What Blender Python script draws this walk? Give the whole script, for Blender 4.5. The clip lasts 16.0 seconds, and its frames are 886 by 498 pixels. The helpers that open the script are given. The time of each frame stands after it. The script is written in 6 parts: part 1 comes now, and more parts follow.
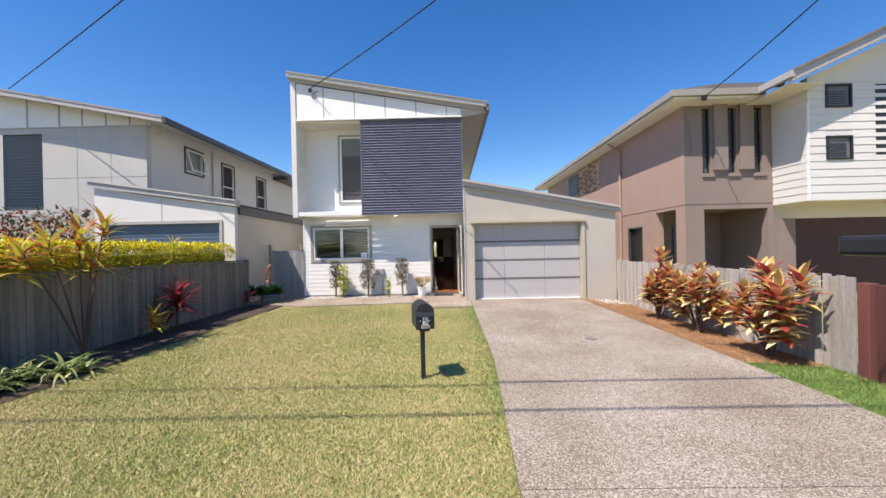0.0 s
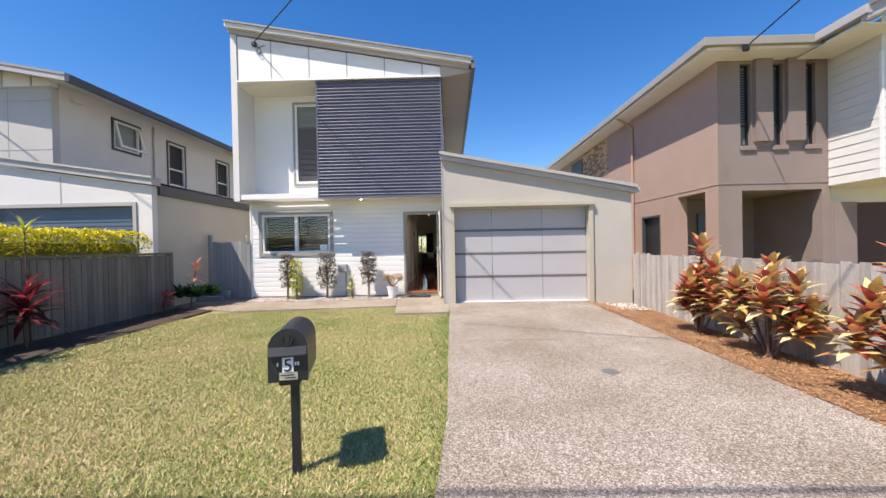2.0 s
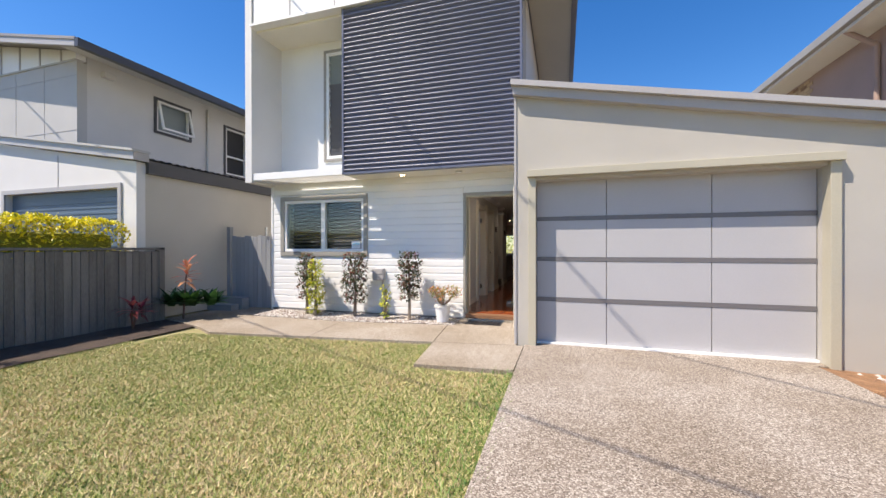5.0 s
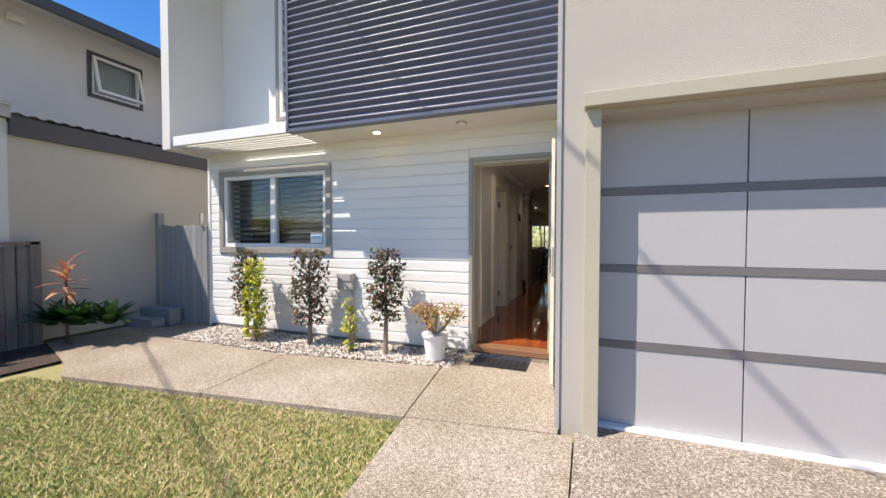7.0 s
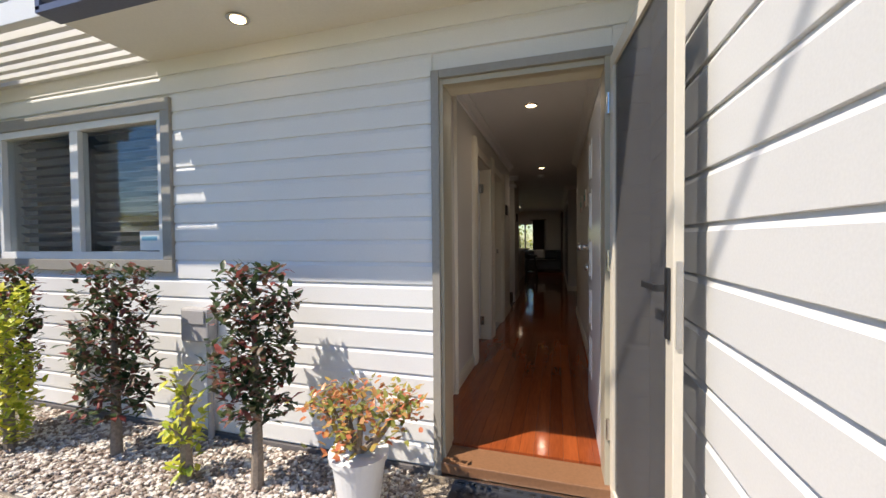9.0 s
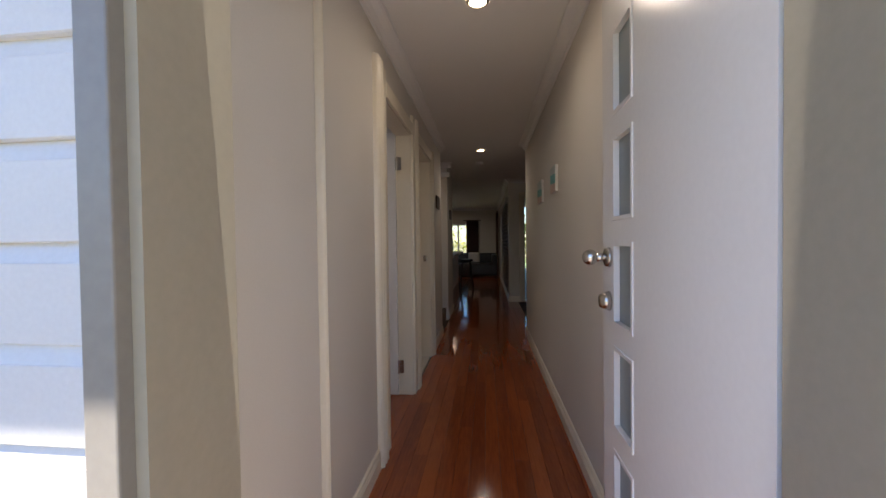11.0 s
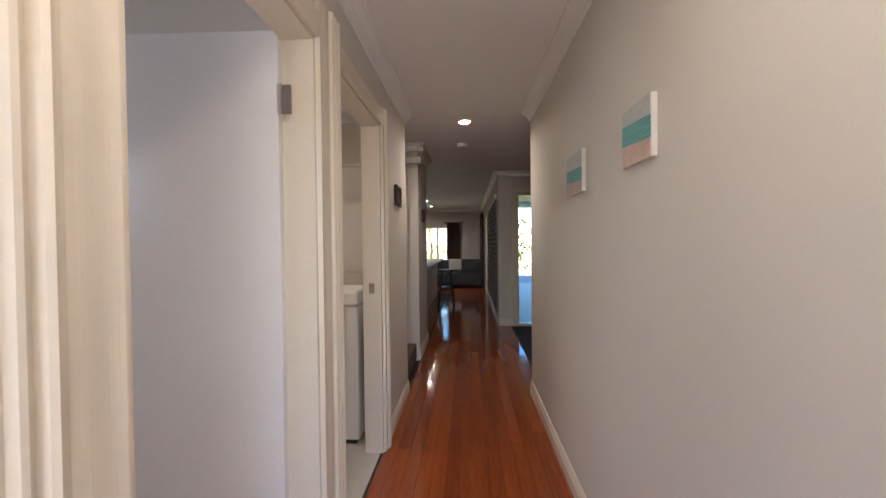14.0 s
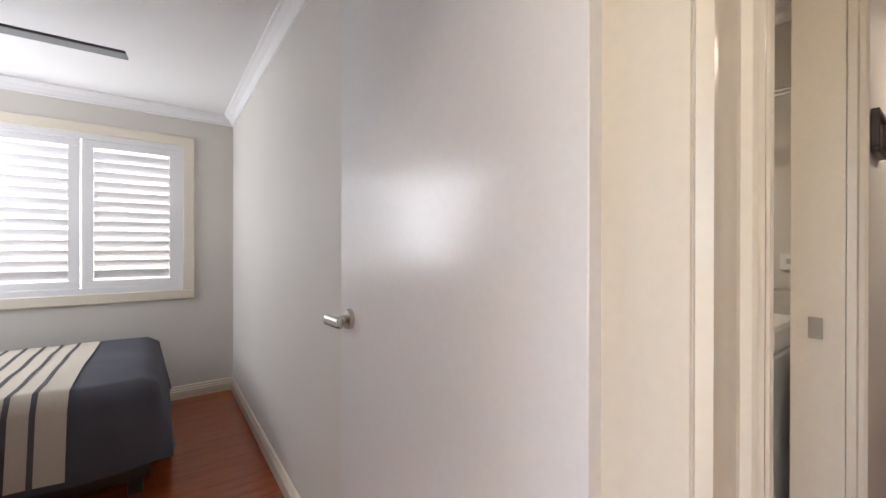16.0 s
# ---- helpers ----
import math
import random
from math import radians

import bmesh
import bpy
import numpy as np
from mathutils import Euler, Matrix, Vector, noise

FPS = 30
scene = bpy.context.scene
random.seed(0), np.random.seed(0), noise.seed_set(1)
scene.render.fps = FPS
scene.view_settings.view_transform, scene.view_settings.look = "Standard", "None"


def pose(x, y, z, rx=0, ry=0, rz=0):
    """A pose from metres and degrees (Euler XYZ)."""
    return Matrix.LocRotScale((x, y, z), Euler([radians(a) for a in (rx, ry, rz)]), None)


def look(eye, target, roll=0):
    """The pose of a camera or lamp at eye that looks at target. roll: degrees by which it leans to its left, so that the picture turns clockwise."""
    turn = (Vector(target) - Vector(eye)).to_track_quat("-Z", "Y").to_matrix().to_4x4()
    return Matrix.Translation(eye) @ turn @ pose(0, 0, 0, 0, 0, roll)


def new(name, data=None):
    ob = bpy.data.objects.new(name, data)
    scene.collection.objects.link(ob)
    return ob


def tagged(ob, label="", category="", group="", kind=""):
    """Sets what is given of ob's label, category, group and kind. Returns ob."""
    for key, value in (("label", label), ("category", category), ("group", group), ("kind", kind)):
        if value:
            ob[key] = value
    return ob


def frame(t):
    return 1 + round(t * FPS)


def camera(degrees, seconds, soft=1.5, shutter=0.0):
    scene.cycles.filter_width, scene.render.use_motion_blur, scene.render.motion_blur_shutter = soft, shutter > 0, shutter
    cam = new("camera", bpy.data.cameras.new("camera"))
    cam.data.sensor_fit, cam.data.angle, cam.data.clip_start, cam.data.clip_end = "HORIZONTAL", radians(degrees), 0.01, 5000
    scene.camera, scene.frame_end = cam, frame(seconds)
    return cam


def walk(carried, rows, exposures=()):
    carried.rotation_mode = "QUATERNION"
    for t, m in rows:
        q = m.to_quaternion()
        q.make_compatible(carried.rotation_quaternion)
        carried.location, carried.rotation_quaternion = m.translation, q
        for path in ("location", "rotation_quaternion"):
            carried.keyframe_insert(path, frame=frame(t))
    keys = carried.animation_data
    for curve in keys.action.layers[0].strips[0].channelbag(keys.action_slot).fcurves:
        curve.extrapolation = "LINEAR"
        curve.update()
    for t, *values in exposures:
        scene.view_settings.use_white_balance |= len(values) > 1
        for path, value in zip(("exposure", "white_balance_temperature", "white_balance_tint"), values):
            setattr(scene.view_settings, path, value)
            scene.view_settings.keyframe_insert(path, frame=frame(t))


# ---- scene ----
cam = camera(98.2, 16.0)
PATH = [
    (0, (-0.045, 0.039, 1.497), (-0.08, 2.038, 1.492), -1.2),
    (0.5, (0.048, 0.499, 1.422), (0.015, 2.499, 1.409), -1.3),
    (1, (0.238, 1.022, 1.36), (0.209, 3.022, 1.34), -1.3),
    (1.5, (0.436, 1.603, 1.347), (0.407, 3.602, 1.325), -1.2),
    (2, (0.573, 2.254, 1.323), (0.532, 4.253, 1.304), -1.1),
    (2.5, (0.711, 2.899, 1.294), (0.639, 4.897, 1.289), -1.0),
    (3, (0.829, 3.502, 1.257), (0.677, 5.496, 1.265), -1.0),
    (3.5, (0.989, 4.089, 1.258), (0.707, 6.069, 1.27), -0.9),
    (4, (1.056, 4.685, 1.241), (0.639, 6.641, 1.255), -0.7),
    (4.2, (1.059, 4.923, 1.247), (0.596, 6.868, 1.261), -0.5),
    (6.5, (0.713, 7.651, 1.293), (0.015, 9.525, 1.246), 0.0),
    (7, (0.589, 8.237, 1.319), (-0.116, 10.108, 1.266), 0.1),
    (7.5, (0.392, 8.811, 1.277), (-0.302, 10.686, 1.234), 0.0),
    (8, (0.266, 9.387, 1.289), (-0.414, 11.267, 1.235), -0.2),
    (8.5, (0.114, 9.953, 1.293), (-0.532, 11.846, 1.249), -0.1),
    (9, (-0.022, 10.429, 1.316), (-0.592, 12.346, 1.269), -0.5),
    (9.5, (-0.124, 10.912, 1.324), (-0.604, 12.853, 1.28), -0.3),
    (10, (-0.211, 11.343, 1.326), (-0.584, 13.307, 1.282), -0.3),
    (10.2, (-0.208, 11.503, 1.315), (-0.549, 13.473, 1.272), -0.5),
    (12.3, (-0.244, 12.774, 1.359), (-0.333, 14.771, 1.325), -0.5),
    (12.5, (-0.262, 12.896, 1.379), (-0.336, 14.894, 1.346), -0.6),
    (13, (-0.274, 13.123, 1.433), (-0.306, 15.123, 1.402), -0.5),
    (13.5, (-0.25, 13.388, 1.437), (-0.281, 15.387, 1.405), -0.5),
    (14, (-0.254, 13.646, 1.419), (-0.385, 15.642, 1.388), -0.6),
    (14.5, (-0.312, 13.893, 1.408), (-0.697, 15.855, 1.376), -0.5),
    (15, (-0.333, 14.132, 1.391), (-1.113, 15.973, 1.364), -0.3),
    (15.3, (-0.377, 14.237, 1.38), (-1.431, 15.937, 1.363), -0.3),
    (15.5, (-0.433, 14.303, 1.367), (-1.659, 15.882, 1.355), -0.2),
    (16, (-0.597, 14.465, 1.371), (-2.208, 15.649, 1.367), 0.1),
]
walk(cam, [(t, look(eye, target, roll)) for t, eye, target, roll in PATH],
     exposures=((0, 0.52, 6850, 15), (3.0, 0.6, 6800, 14), (7.0, 0.6, 6800, 13), (9.0, 0.45, 6750, 12), (9.5, 0.55, 6800, 13), (10.2, 0.86, 6850, 15), (12.3, 2.2, 6000, 15), (13.0, 2.6, 6050, 16), (14.0, 2.95, 6200, 16), (15.0, 3.2, 6300, 14), (16, 3.3, 6300, 14)))

# world, sun and exposure
SUN_DIR = Vector((0.46, 0.42, -1.0)).normalized()
world = bpy.data.worlds.new("world")
scene.world = world
world.use_nodes = True
wn = world.node_tree.nodes
sky = wn.new("ShaderNodeTexSky")
sky.sky_type, sky.sun_disc = "NISHITA", False
sky.sun_elevation, sky.sun_rotation = math.asin(-SUN_DIR.z), math.atan2(-SUN_DIR.x, -SUN_DIR.y)
sky.air_density, sky.dust_density, sky.ozone_density = 1.0, 0.3, 3.0
wn["Background"].inputs["Strength"].default_value = 0.128
hue = wn.new("ShaderNodeHueSaturation")
hue.inputs["Saturation"].default_value = 1.36
hue.inputs["Hue"].default_value = 0.507
world.node_tree.links.new(sky.outputs[0], hue.inputs["Color"])
world.node_tree.links.new(hue.outputs[0], wn["Background"].inputs["Color"])
sun_data = bpy.data.lights.new("sun", "SUN")
sun_data.energy, sun_data.angle, sun_data.color = 5.0, radians(0.5), (1.0, 0.93, 0.83)
sun_ob = new("sun", sun_data)
sun_ob.matrix_world = look((-9, -9, 20), tuple(Vector((-9, -9, 20)) + SUN_DIR))


def area_lamp(name, at, to, w, h, watts, colour=(1, 1, 1)):
    d = bpy.data.lights.new(name, "AREA")
    d.shape, d.size, d.size_y, d.energy, d.color = "RECTANGLE", w, h, watts, colour
    ob = new(name, d)
    ob.matrix_world = look(at, to)
    return ob


# daylight in the openings of the rooms
area_lamp("window_light_bedroom", (-4.75, 13.71, 1.65), (0, 13.71, 1.2), 1.75, 1.2, 4, (0.93, 0.97, 1.0))
area_lamp("doorway_light_front", (-0.22, 12.60, 1.2), (-0.22, 16, 1.5), 0.8, 2.0, 1.0, (1.0, 0.97, 0.92))
area_lamp("window_light_front", (-3.56, 12.72, 1.7), (-3.0, 16, 1.4), 1.7, 1.0, 5, (0.95, 0.97, 1.0))
for lx, ly, watts in ((-0.243, 13.99, 14), (-0.277, 17.16, 20), (-1.32, 23.6, 18), (-1.34, 25.0, 18), (-1.75, 15.8, 16)):
    d = bpy.data.lights.new("downlight_bulb", "SPOT")
    d.energy, d.color, d.spot_size, d.spot_blend, d.shadow_soft_size = watts * 0.29, (1.0, 0.86, 0.70), radians(165), 1.0, 0.035
    ob = new("downlight_bulb", d)
    ob.matrix_world = look((lx, ly, 2.49), (lx, ly + 0.001, 0))


# materials
def mat(name, col, rough=0.6, metal=0.0, var=0.12, big=1.5, fine=60.0, bump=0.1, spec=0.5, island=0.0, objvar=0.0, col2=None, coat=0.0, bdist=0.004, stretch=None):
    """Base colour varied at two scales, with fine relief."""
    m = bpy.data.materials.new(name)
    m.use_nodes = True
    nt = m.node_tree
    n, l = nt.nodes, nt.links
    b = n["Principled BSDF"]
    b.inputs["Roughness"].default_value, b.inputs["Metallic"].default_value = rough, metal
    b.inputs["Specular IOR Level"].default_value = spec
    b.inputs["Coat Weight"].default_value = coat
    geo = n.new("ShaderNodeNewGeometry")
    vec = geo.outputs["Position"]
    if stretch:
        mp = n.new("ShaderNodeMapping")
        mp.inputs["Scale"].default_value = stretch
        l.new(vec, mp.inputs["Vector"])
        vec = mp.outputs[0]
    a, f = n.new("ShaderNodeTexNoise"), n.new("ShaderNodeTexNoise")
    a.inputs["Scale"].default_value, f.inputs["Scale"].default_value = big, fine
    a.inputs["Detail"].default_value, f.inputs["Detail"].default_value = 5, 3
    l.new(vec, a.inputs["Vector"]), l.new(vec, f.inputs["Vector"])
    ramp = n.new("ShaderNodeValToRGB")
    c2 = col2 or [c * (1 - 2 * var) for c in col]
    ramp.color_ramp.elements[0].position, ramp.color_ramp.elements[1].position = 0.32, 0.68
    ramp.color_ramp.elements[0].color, ramp.color_ramp.elements[1].color = (*c2, 1), (*[min(1, c * (1 + var * 0.6)) for c in col], 1)
    mixn = n.new("ShaderNodeMath")
    mixn.operation = "MULTIPLY_ADD"
    mixn.inputs[1].default_value, mixn.inputs[2].default_value = 0.5, 0.0
    add = n.new("ShaderNodeMath")
    add.operation = "MULTIPLY_ADD"
    add.inputs[1].default_value = 0.5
    l.new(f.outputs[0], mixn.inputs[0]), l.new(a.outputs[0], add.inputs[0]), l.new(mixn.outputs[0], add.inputs[2])
    fac = add.outputs[0]
    if island or objvar:
        src = geo.outputs["Random Per Island"] if island else n.new("ShaderNodeObjectInfo").outputs["Random"]
        s = n.new("ShaderNodeMath")
        s.operation = "MULTIPLY_ADD"
        s.inputs[1].default_value = island or objvar
        l.new(src, s.inputs[0])
        off = n.new("ShaderNodeMath")
        off.operation = "SUBTRACT"
        off.inputs[1].default_value = (island or objvar) / 2
        l.new(fac, off.inputs[0]), l.new(off.outputs[0], s.inputs[2])
        fac = s.outputs[0]
    l.new(fac, ramp.inputs[0]), l.new(ramp.outputs[0], b.inputs["Base Color"])
    if bump:
        bp = n.new("ShaderNodeBump")
        bp.inputs["Strength"].default_value, bp.inputs["Distance"].default_value = bump, bdist
        l.new(f.outputs[0], bp.inputs["Height"]), l.new(bp.outputs[0], b.inputs["Normal"])
    return m


def ramp_leaf(name, stops, rough=0.4, trans=0.15):
    """Leaf colours spread leaf by leaf."""
    m = mat(name, (0.5, 0.5, 0.5), rough, island=0.9, big=9, fine=40, bump=0.15)
    r = [x for x in m.node_tree.nodes if x.bl_idname == "ShaderNodeValToRGB"][0].color_ramp
    while len(r.elements) < len(stops):
        r.elements.new(0.5)
    for i, c in enumerate(stops):
        r.elements[i].position, r.elements[i].color = 0.12 + 0.76 * i / (len(stops) - 1), (*c, 1)
    b = m.node_tree.nodes["Principled BSDF"]
    b.inputs["Transmission Weight"].default_value = 0
    if trans:
        n, l = m.node_tree.nodes, m.node_tree.links
        tr, mx = n.new("ShaderNodeBsdfTranslucent"), n.new("ShaderNodeMixShader")
        ramp = [x for x in n if x.bl_idname == "ShaderNodeValToRGB"][0]
        mx.inputs[0].default_value = 2 * trans
        l.new(ramp.outputs[0], tr.inputs["Color"])
        l.new(b.outputs[0], mx.inputs[1]), l.new(tr.outputs[0], mx.inputs[2])
        l.new(mx.outputs[0], n["Material Output"].inputs["Surface"])
    return m


def pebble_mat(name, cols, scale, rough=0.8, bump=0.5, stain=None):
    """Aggregate: small stones of several colours in a pale matrix, with broad stains."""
    m = bpy.data.materials.new(name)
    m.use_nodes = True
    n, l = m.node_tree.nodes, m.node_tree.links
    b = n["Principled BSDF"]
    b.inputs["Roughness"].default_value = rough
    b.inputs["Specular IOR Level"].default_value = 0.3
    geo = n.new("ShaderNodeNewGeometry")
    v = n.new("ShaderNodeTexVoronoi")
    v.inputs["Scale"].default_value = scale
    l.new(geo.outputs["Position"], v.inputs["Vector"])
    sep = n.new("ShaderNodeSeparateColor")
    l.new(v.outputs["Color"], sep.inputs[0])
    r = n.new("ShaderNodeValToRGB")
    while len(r.color_ramp.elements) < len(cols):
        r.color_ramp.elements.new(0.5)
    for i, c in enumerate(cols):
        r.color_ramp.elements[i].position, r.color_ramp.elements[i].color = i / (len(cols) - 1), (*c, 1)
    l.new(sep.outputs[0], r.inputs[0])
    big = n.new("ShaderNodeTexNoise")
    big.inputs["Scale"].default_value, big.inputs["Detail"].default_value = 0.9, 6
    l.new(geo.outputs["Position"], big.inputs["Vector"])
    br = n.new("ShaderNodeValToRGB")
    br.color_ramp.elements[0].position, br.color_ramp.elements[1].position = 0.35, 0.65
    br.color_ramp.elements[0].color = (*(stain or (0.72, 0.7, 0.68)), 1)
    br.color_ramp.elements[1].color = (1, 1, 1, 1)
    l.new(big.outputs[0], br.inputs[0])
    mx = n.new("ShaderNodeMix")
    mx.data_type, mx.blend_type = "RGBA", "MULTIPLY"
    mx.inputs[0].default_value = 1
    l.new(r.outputs[0], mx.inputs[6]), l.new(br.outputs[0], mx.inputs[7])
    l.new(mx.outputs[2], b.inputs["Base Color"])
    bp = n.new("ShaderNodeBump")
    bp.invert = True
    bp.inputs["Strength"].default_value, bp.inputs["Distance"].default_value = bump, 0.004
    l.new(v.outputs["Distance"], bp.inputs["Height"]), l.new(bp.outputs[0], b.inputs["Normal"])
    return m


def glass_mat(name, tint=(0.9, 0.95, 0.95), rough=0.0, dark=0.0):
    m = bpy.data.materials.new(name)
    m.use_nodes = True
    b = m.node_tree.nodes["Principled BSDF"]
    b.inputs["Base Color"].default_value = (*tint, 1)
    b.inputs["Roughness"].default_value, b.inputs["IOR"].default_value = rough, 1.45
    b.inputs["Transmission Weight"].default_value = 1.0 - dark
    return m


def lamp_mat(name, col, power):
    m = bpy.data.materials.new(name)
    m.use_nodes = True
    b = m.node_tree.nodes["Principled BSDF"]
    b.inputs["Emission Color"].default_value, b.inputs["Emission Strength"].default_value = (*col, 1), power
    return m


M_WHITE = mat("white_paint", (0.80, 0.80, 0.78), 0.45, var=0.03, bump=0.06, fine=140)
M_SOFFIT = mat("cream_soffit_paint", (0.80, 0.77, 0.68), 0.55, var=0.03, bump=0.05)
M_TRIM = mat("taupe_trim_paint", (0.33, 0.31, 0.27), 0.4, var=0.06, bump=0.05)
M_TRIML = mat("light_beige_trim", (0.47, 0.43, 0.325), 0.4, var=0.04, bump=0.05)
M_FASCIA = mat("grey_fascia_metal", (0.42, 0.40, 0.39), 0.4, var=0.06, bump=0.05)
M_FASCIA_D = mat("dark_fascia_metal", (0.065, 0.065, 0.07), 0.4, var=0.08, bump=0.05)
M_RENDER = mat("beige_render", (0.47, 0.44, 0.385), 0.85, var=0.05, fine=170, bump=0.5, bdist=0.006)
M_CORR = mat("slate_blue_corrugated_steel", (0.125, 0.135, 0.19), 0.36, metal=0.0, var=0.08, bump=0.03, spec=0.6)
M_GDOOR = mat("grey_garage_panel", (0.44, 0.43, 0.43), 0.5, var=0.03, bump=0.04)
M_GRAIL = mat("dark_grey_rail", (0.16, 0.15, 0.15), 0.4, var=0.06)
M_DRIVE = pebble_mat("exposed_aggregate_drive", [(0.09, 0.07, 0.055), (0.33, 0.285, 0.235), (0.19, 0.15, 0.12), (0.44, 0.39, 0.33), (0.60, 0.55, 0.48)], 120, stain=(0.74, 0.70, 0.65))
M_PATH = pebble_mat("exposed_aggregate_path", [(0.13, 0.10, 0.07), (0.36, 0.31, 0.245), (0.24, 0.19, 0.145), (0.46, 0.41, 0.34), (0.55, 0.50, 0.43)], 135, stain=(0.76, 0.72, 0.66))
M_PEBBLE = mat("white_pebble", (0.60, 0.56, 0.50), 0.7, island=1.0, col2=(0.26, 0.20, 0.16), big=4, fine=40, bump=0.1)
M_SOIL = mat("dark_soil", (0.085, 0.06, 0.045), 0.95, var=0.3, big=5, fine=70, bump=1.0, bdist=0.02)
M_MULCH = mat("bark_mulch", (0.36, 0.20, 0.10), 0.9, var=0.3, big=6, fine=90, bump=1.0, bdist=0.02, col2=(0.16, 0.08, 0.04))
M_LAWN = mat("lawn_soil", (0.34, 0.28, 0.14), 0.95, big=0.8, fine=50, bump=0.8, bdist=0.02, col2=(0.20, 0.20, 0.07))
M_FENCE = mat("weathered_grey_paling", (0.21, 0.195, 0.175), 0.9, var=0.22, big=2, fine=30, bump=0.5, objvar=0.22, stretch=(6, 6, 0.5))
M_FENCE_R = mat("silver_grey_paling", (0.46, 0.43, 0.39), 0.9, var=0.2, big=2, fine=30, bump=0.5, objvar=0.22, stretch=(6, 6, 0.5))
M_GATE = mat("grey_painted_timber", (0.27, 0.275, 0.28), 0.7, var=0.1, bump=0.2, objvar=0.3)
M_BLACK = mat("black_powder_coat", (0.022, 0.023, 0.026), 0.42, var=0.15, bump=0.08)
M_PLASTIC_W = mat("white_glazed_plastic", (0.82, 0.82, 0.80), 0.35, var=0.02, bump=0.02)
M_MESH = mat("black_insect_mesh", (0.10, 0.10, 0.105), 0.7, var=0.1, fine=400, bump=0.5)
M_MESH.node_tree.nodes["Principled BSDF"].inputs["Alpha"].default_value = 0.64
M_CHROME = mat("brushed_steel", (0.62, 0.60, 0.57), 0.25, metal=1.0, var=0.05, bump=0.02)
M_GLASS = glass_mat("window_glass")
M_FROST = mat("frosted_glass", (0.20, 0.235, 0.235), 0.35, var=0.04, bump=0.02)
# near-black that stands in for the shade of unlit rooms behind windows
M_DARK = mat("painted_room_shade", (0.035, 0.035, 0.038), 0.8, var=0.15, bump=0.0)
M_BLIND = mat("grey_louvre_blind", (0.11, 0.11, 0.12), 0.5, var=0.08)
M_IWALL = mat("warm_beige_wall_paint", (0.64, 0.61, 0.56), 0.6, var=0.025, fine=200, bump=0.08)
M_ICEIL = mat("white_ceiling_paint", (0.82, 0.81, 0.80), 0.8, var=0.02, fine=200, bump=0.05)
M_ITRIM = mat("cream_gloss_trim", (0.74, 0.68, 0.56), 0.3, var=0.025, bump=0.03)
M_IDOOR = mat("white_satin_door", (0.78, 0.775, 0.77), 0.22, var=0.02, bump=0.02)
M_BOARD = mat("polished_red_timber", (0.29, 0.068, 0.018), 0.10, var=0.22, big=1.5, fine=14, bump=0.015, objvar=0.28, coat=0.2, stretch=(9, 0.7, 1), spec=0.4, col2=(0.20, 0.043, 0.012))
M_CARPET = mat("brown_carpet", (0.16, 0.125, 0.10), 0.95, var=0.2, fine=250, bump=0.8)
M_RUG = mat("blue_grey_rug", (0.045, 0.05, 0.07), 0.95, var=0.3, big=6, fine=250, bump=0.6)
M_BEDDING = mat("charcoal_quilt", (0.085, 0.085, 0.105), 0.85, var=0.12, big=5, fine=300, bump=0.3)
M_THROW = mat("cream_throw", (0.62, 0.56, 0.47), 0.9, var=0.08, fine=260, bump=0.4)
M_STRIPE = mat("dark_woven_stripe", (0.10, 0.095, 0.10), 0.9, var=0.1, fine=260, bump=0.3)
M_WOOD_D = mat("dark_timber", (0.05, 0.032, 0.025), 0.4, var=0.15)
M_CURTAIN = mat("mauve_brown_curtain", (0.16, 0.10, 0.09), 0.85, var=0.15, bump=0.1)
M_TAN = mat("tan_render", (0.40, 0.28, 0.225), 0.85, var=0.05, fine=150, bump=0.3)
M_MAUVE = mat("taupe_render", (0.25, 0.20, 0.18), 0.85, var=0.06, fine=150, bump=0.3)
M_NGREY = mat("pale_grey_panel", (0.47, 0.46, 0.44), 0.6, var=0.04, bump=0.05)
M_NWHITE = mat("off_white_render", (0.66, 0.65, 0.63), 0.7, var=0.04, bump=0.1)
M_NSIDE = mat("cream_grey_weatherboard", (0.62, 0.605, 0.58), 0.6, var=0.04, bump=0.08)
M_NCREAM = mat("cream_rendered_block", (0.50, 0.465, 0.40), 0.8, var=0.05, bump=0.2)
M_NBLUE = mat("slate_blue_roller", (0.095, 0.14, 0.20), 0.45, var=0.06)
M_ROOF = mat("grey_metal_roof", (0.30, 0.28, 0.27), 0.5, var=0.08)
M_TILE = mat("brown_concrete_roof_tile", (0.22, 0.19, 0.17), 0.8, var=0.15)
M_BRICK = mat("cream_brown_brick", (0.50, 0.37, 0.22), 0.85, objvar=0.9, var=0.3, col2=(0.26, 0.16, 0.09), bump=0.3)
M_MAROON = mat("maroon_paint", (0.055, 0.016, 0.018), 0.5, var=0.1)
M_REDPOST = mat("weathered_maroon_timber", (0.16, 0.055, 0.045), 0.75, var=0.25, bump=0.3, stretch=(5, 5, 0.6), objvar=0.3)
M_SCREENW = mat("grey_shutter_blind", (0.16, 0.165, 0.175), 0.5, var=0.08)
M_TRUNK = mat("grey_brown_stem", (0.30, 0.245, 0.19), 0.9, var=0.25, fine=60, bump=0.6)
M_GRASS = ramp_leaf("mown_grass_blade", [(0.12, 0.21, 0.03), (0.27, 0.33, 0.07), (0.45, 0.44, 0.16), (0.67, 0.56, 0.29), (0.60, 0.44, 0.26)], 0.6, 0.0)
for i, el in enumerate([x for x in M_GRASS.node_tree.nodes if x.bl_idname == "ShaderNodeValToRGB"][0].color_ramp.elements):
    el.position = 0.30 + 0.10 * i
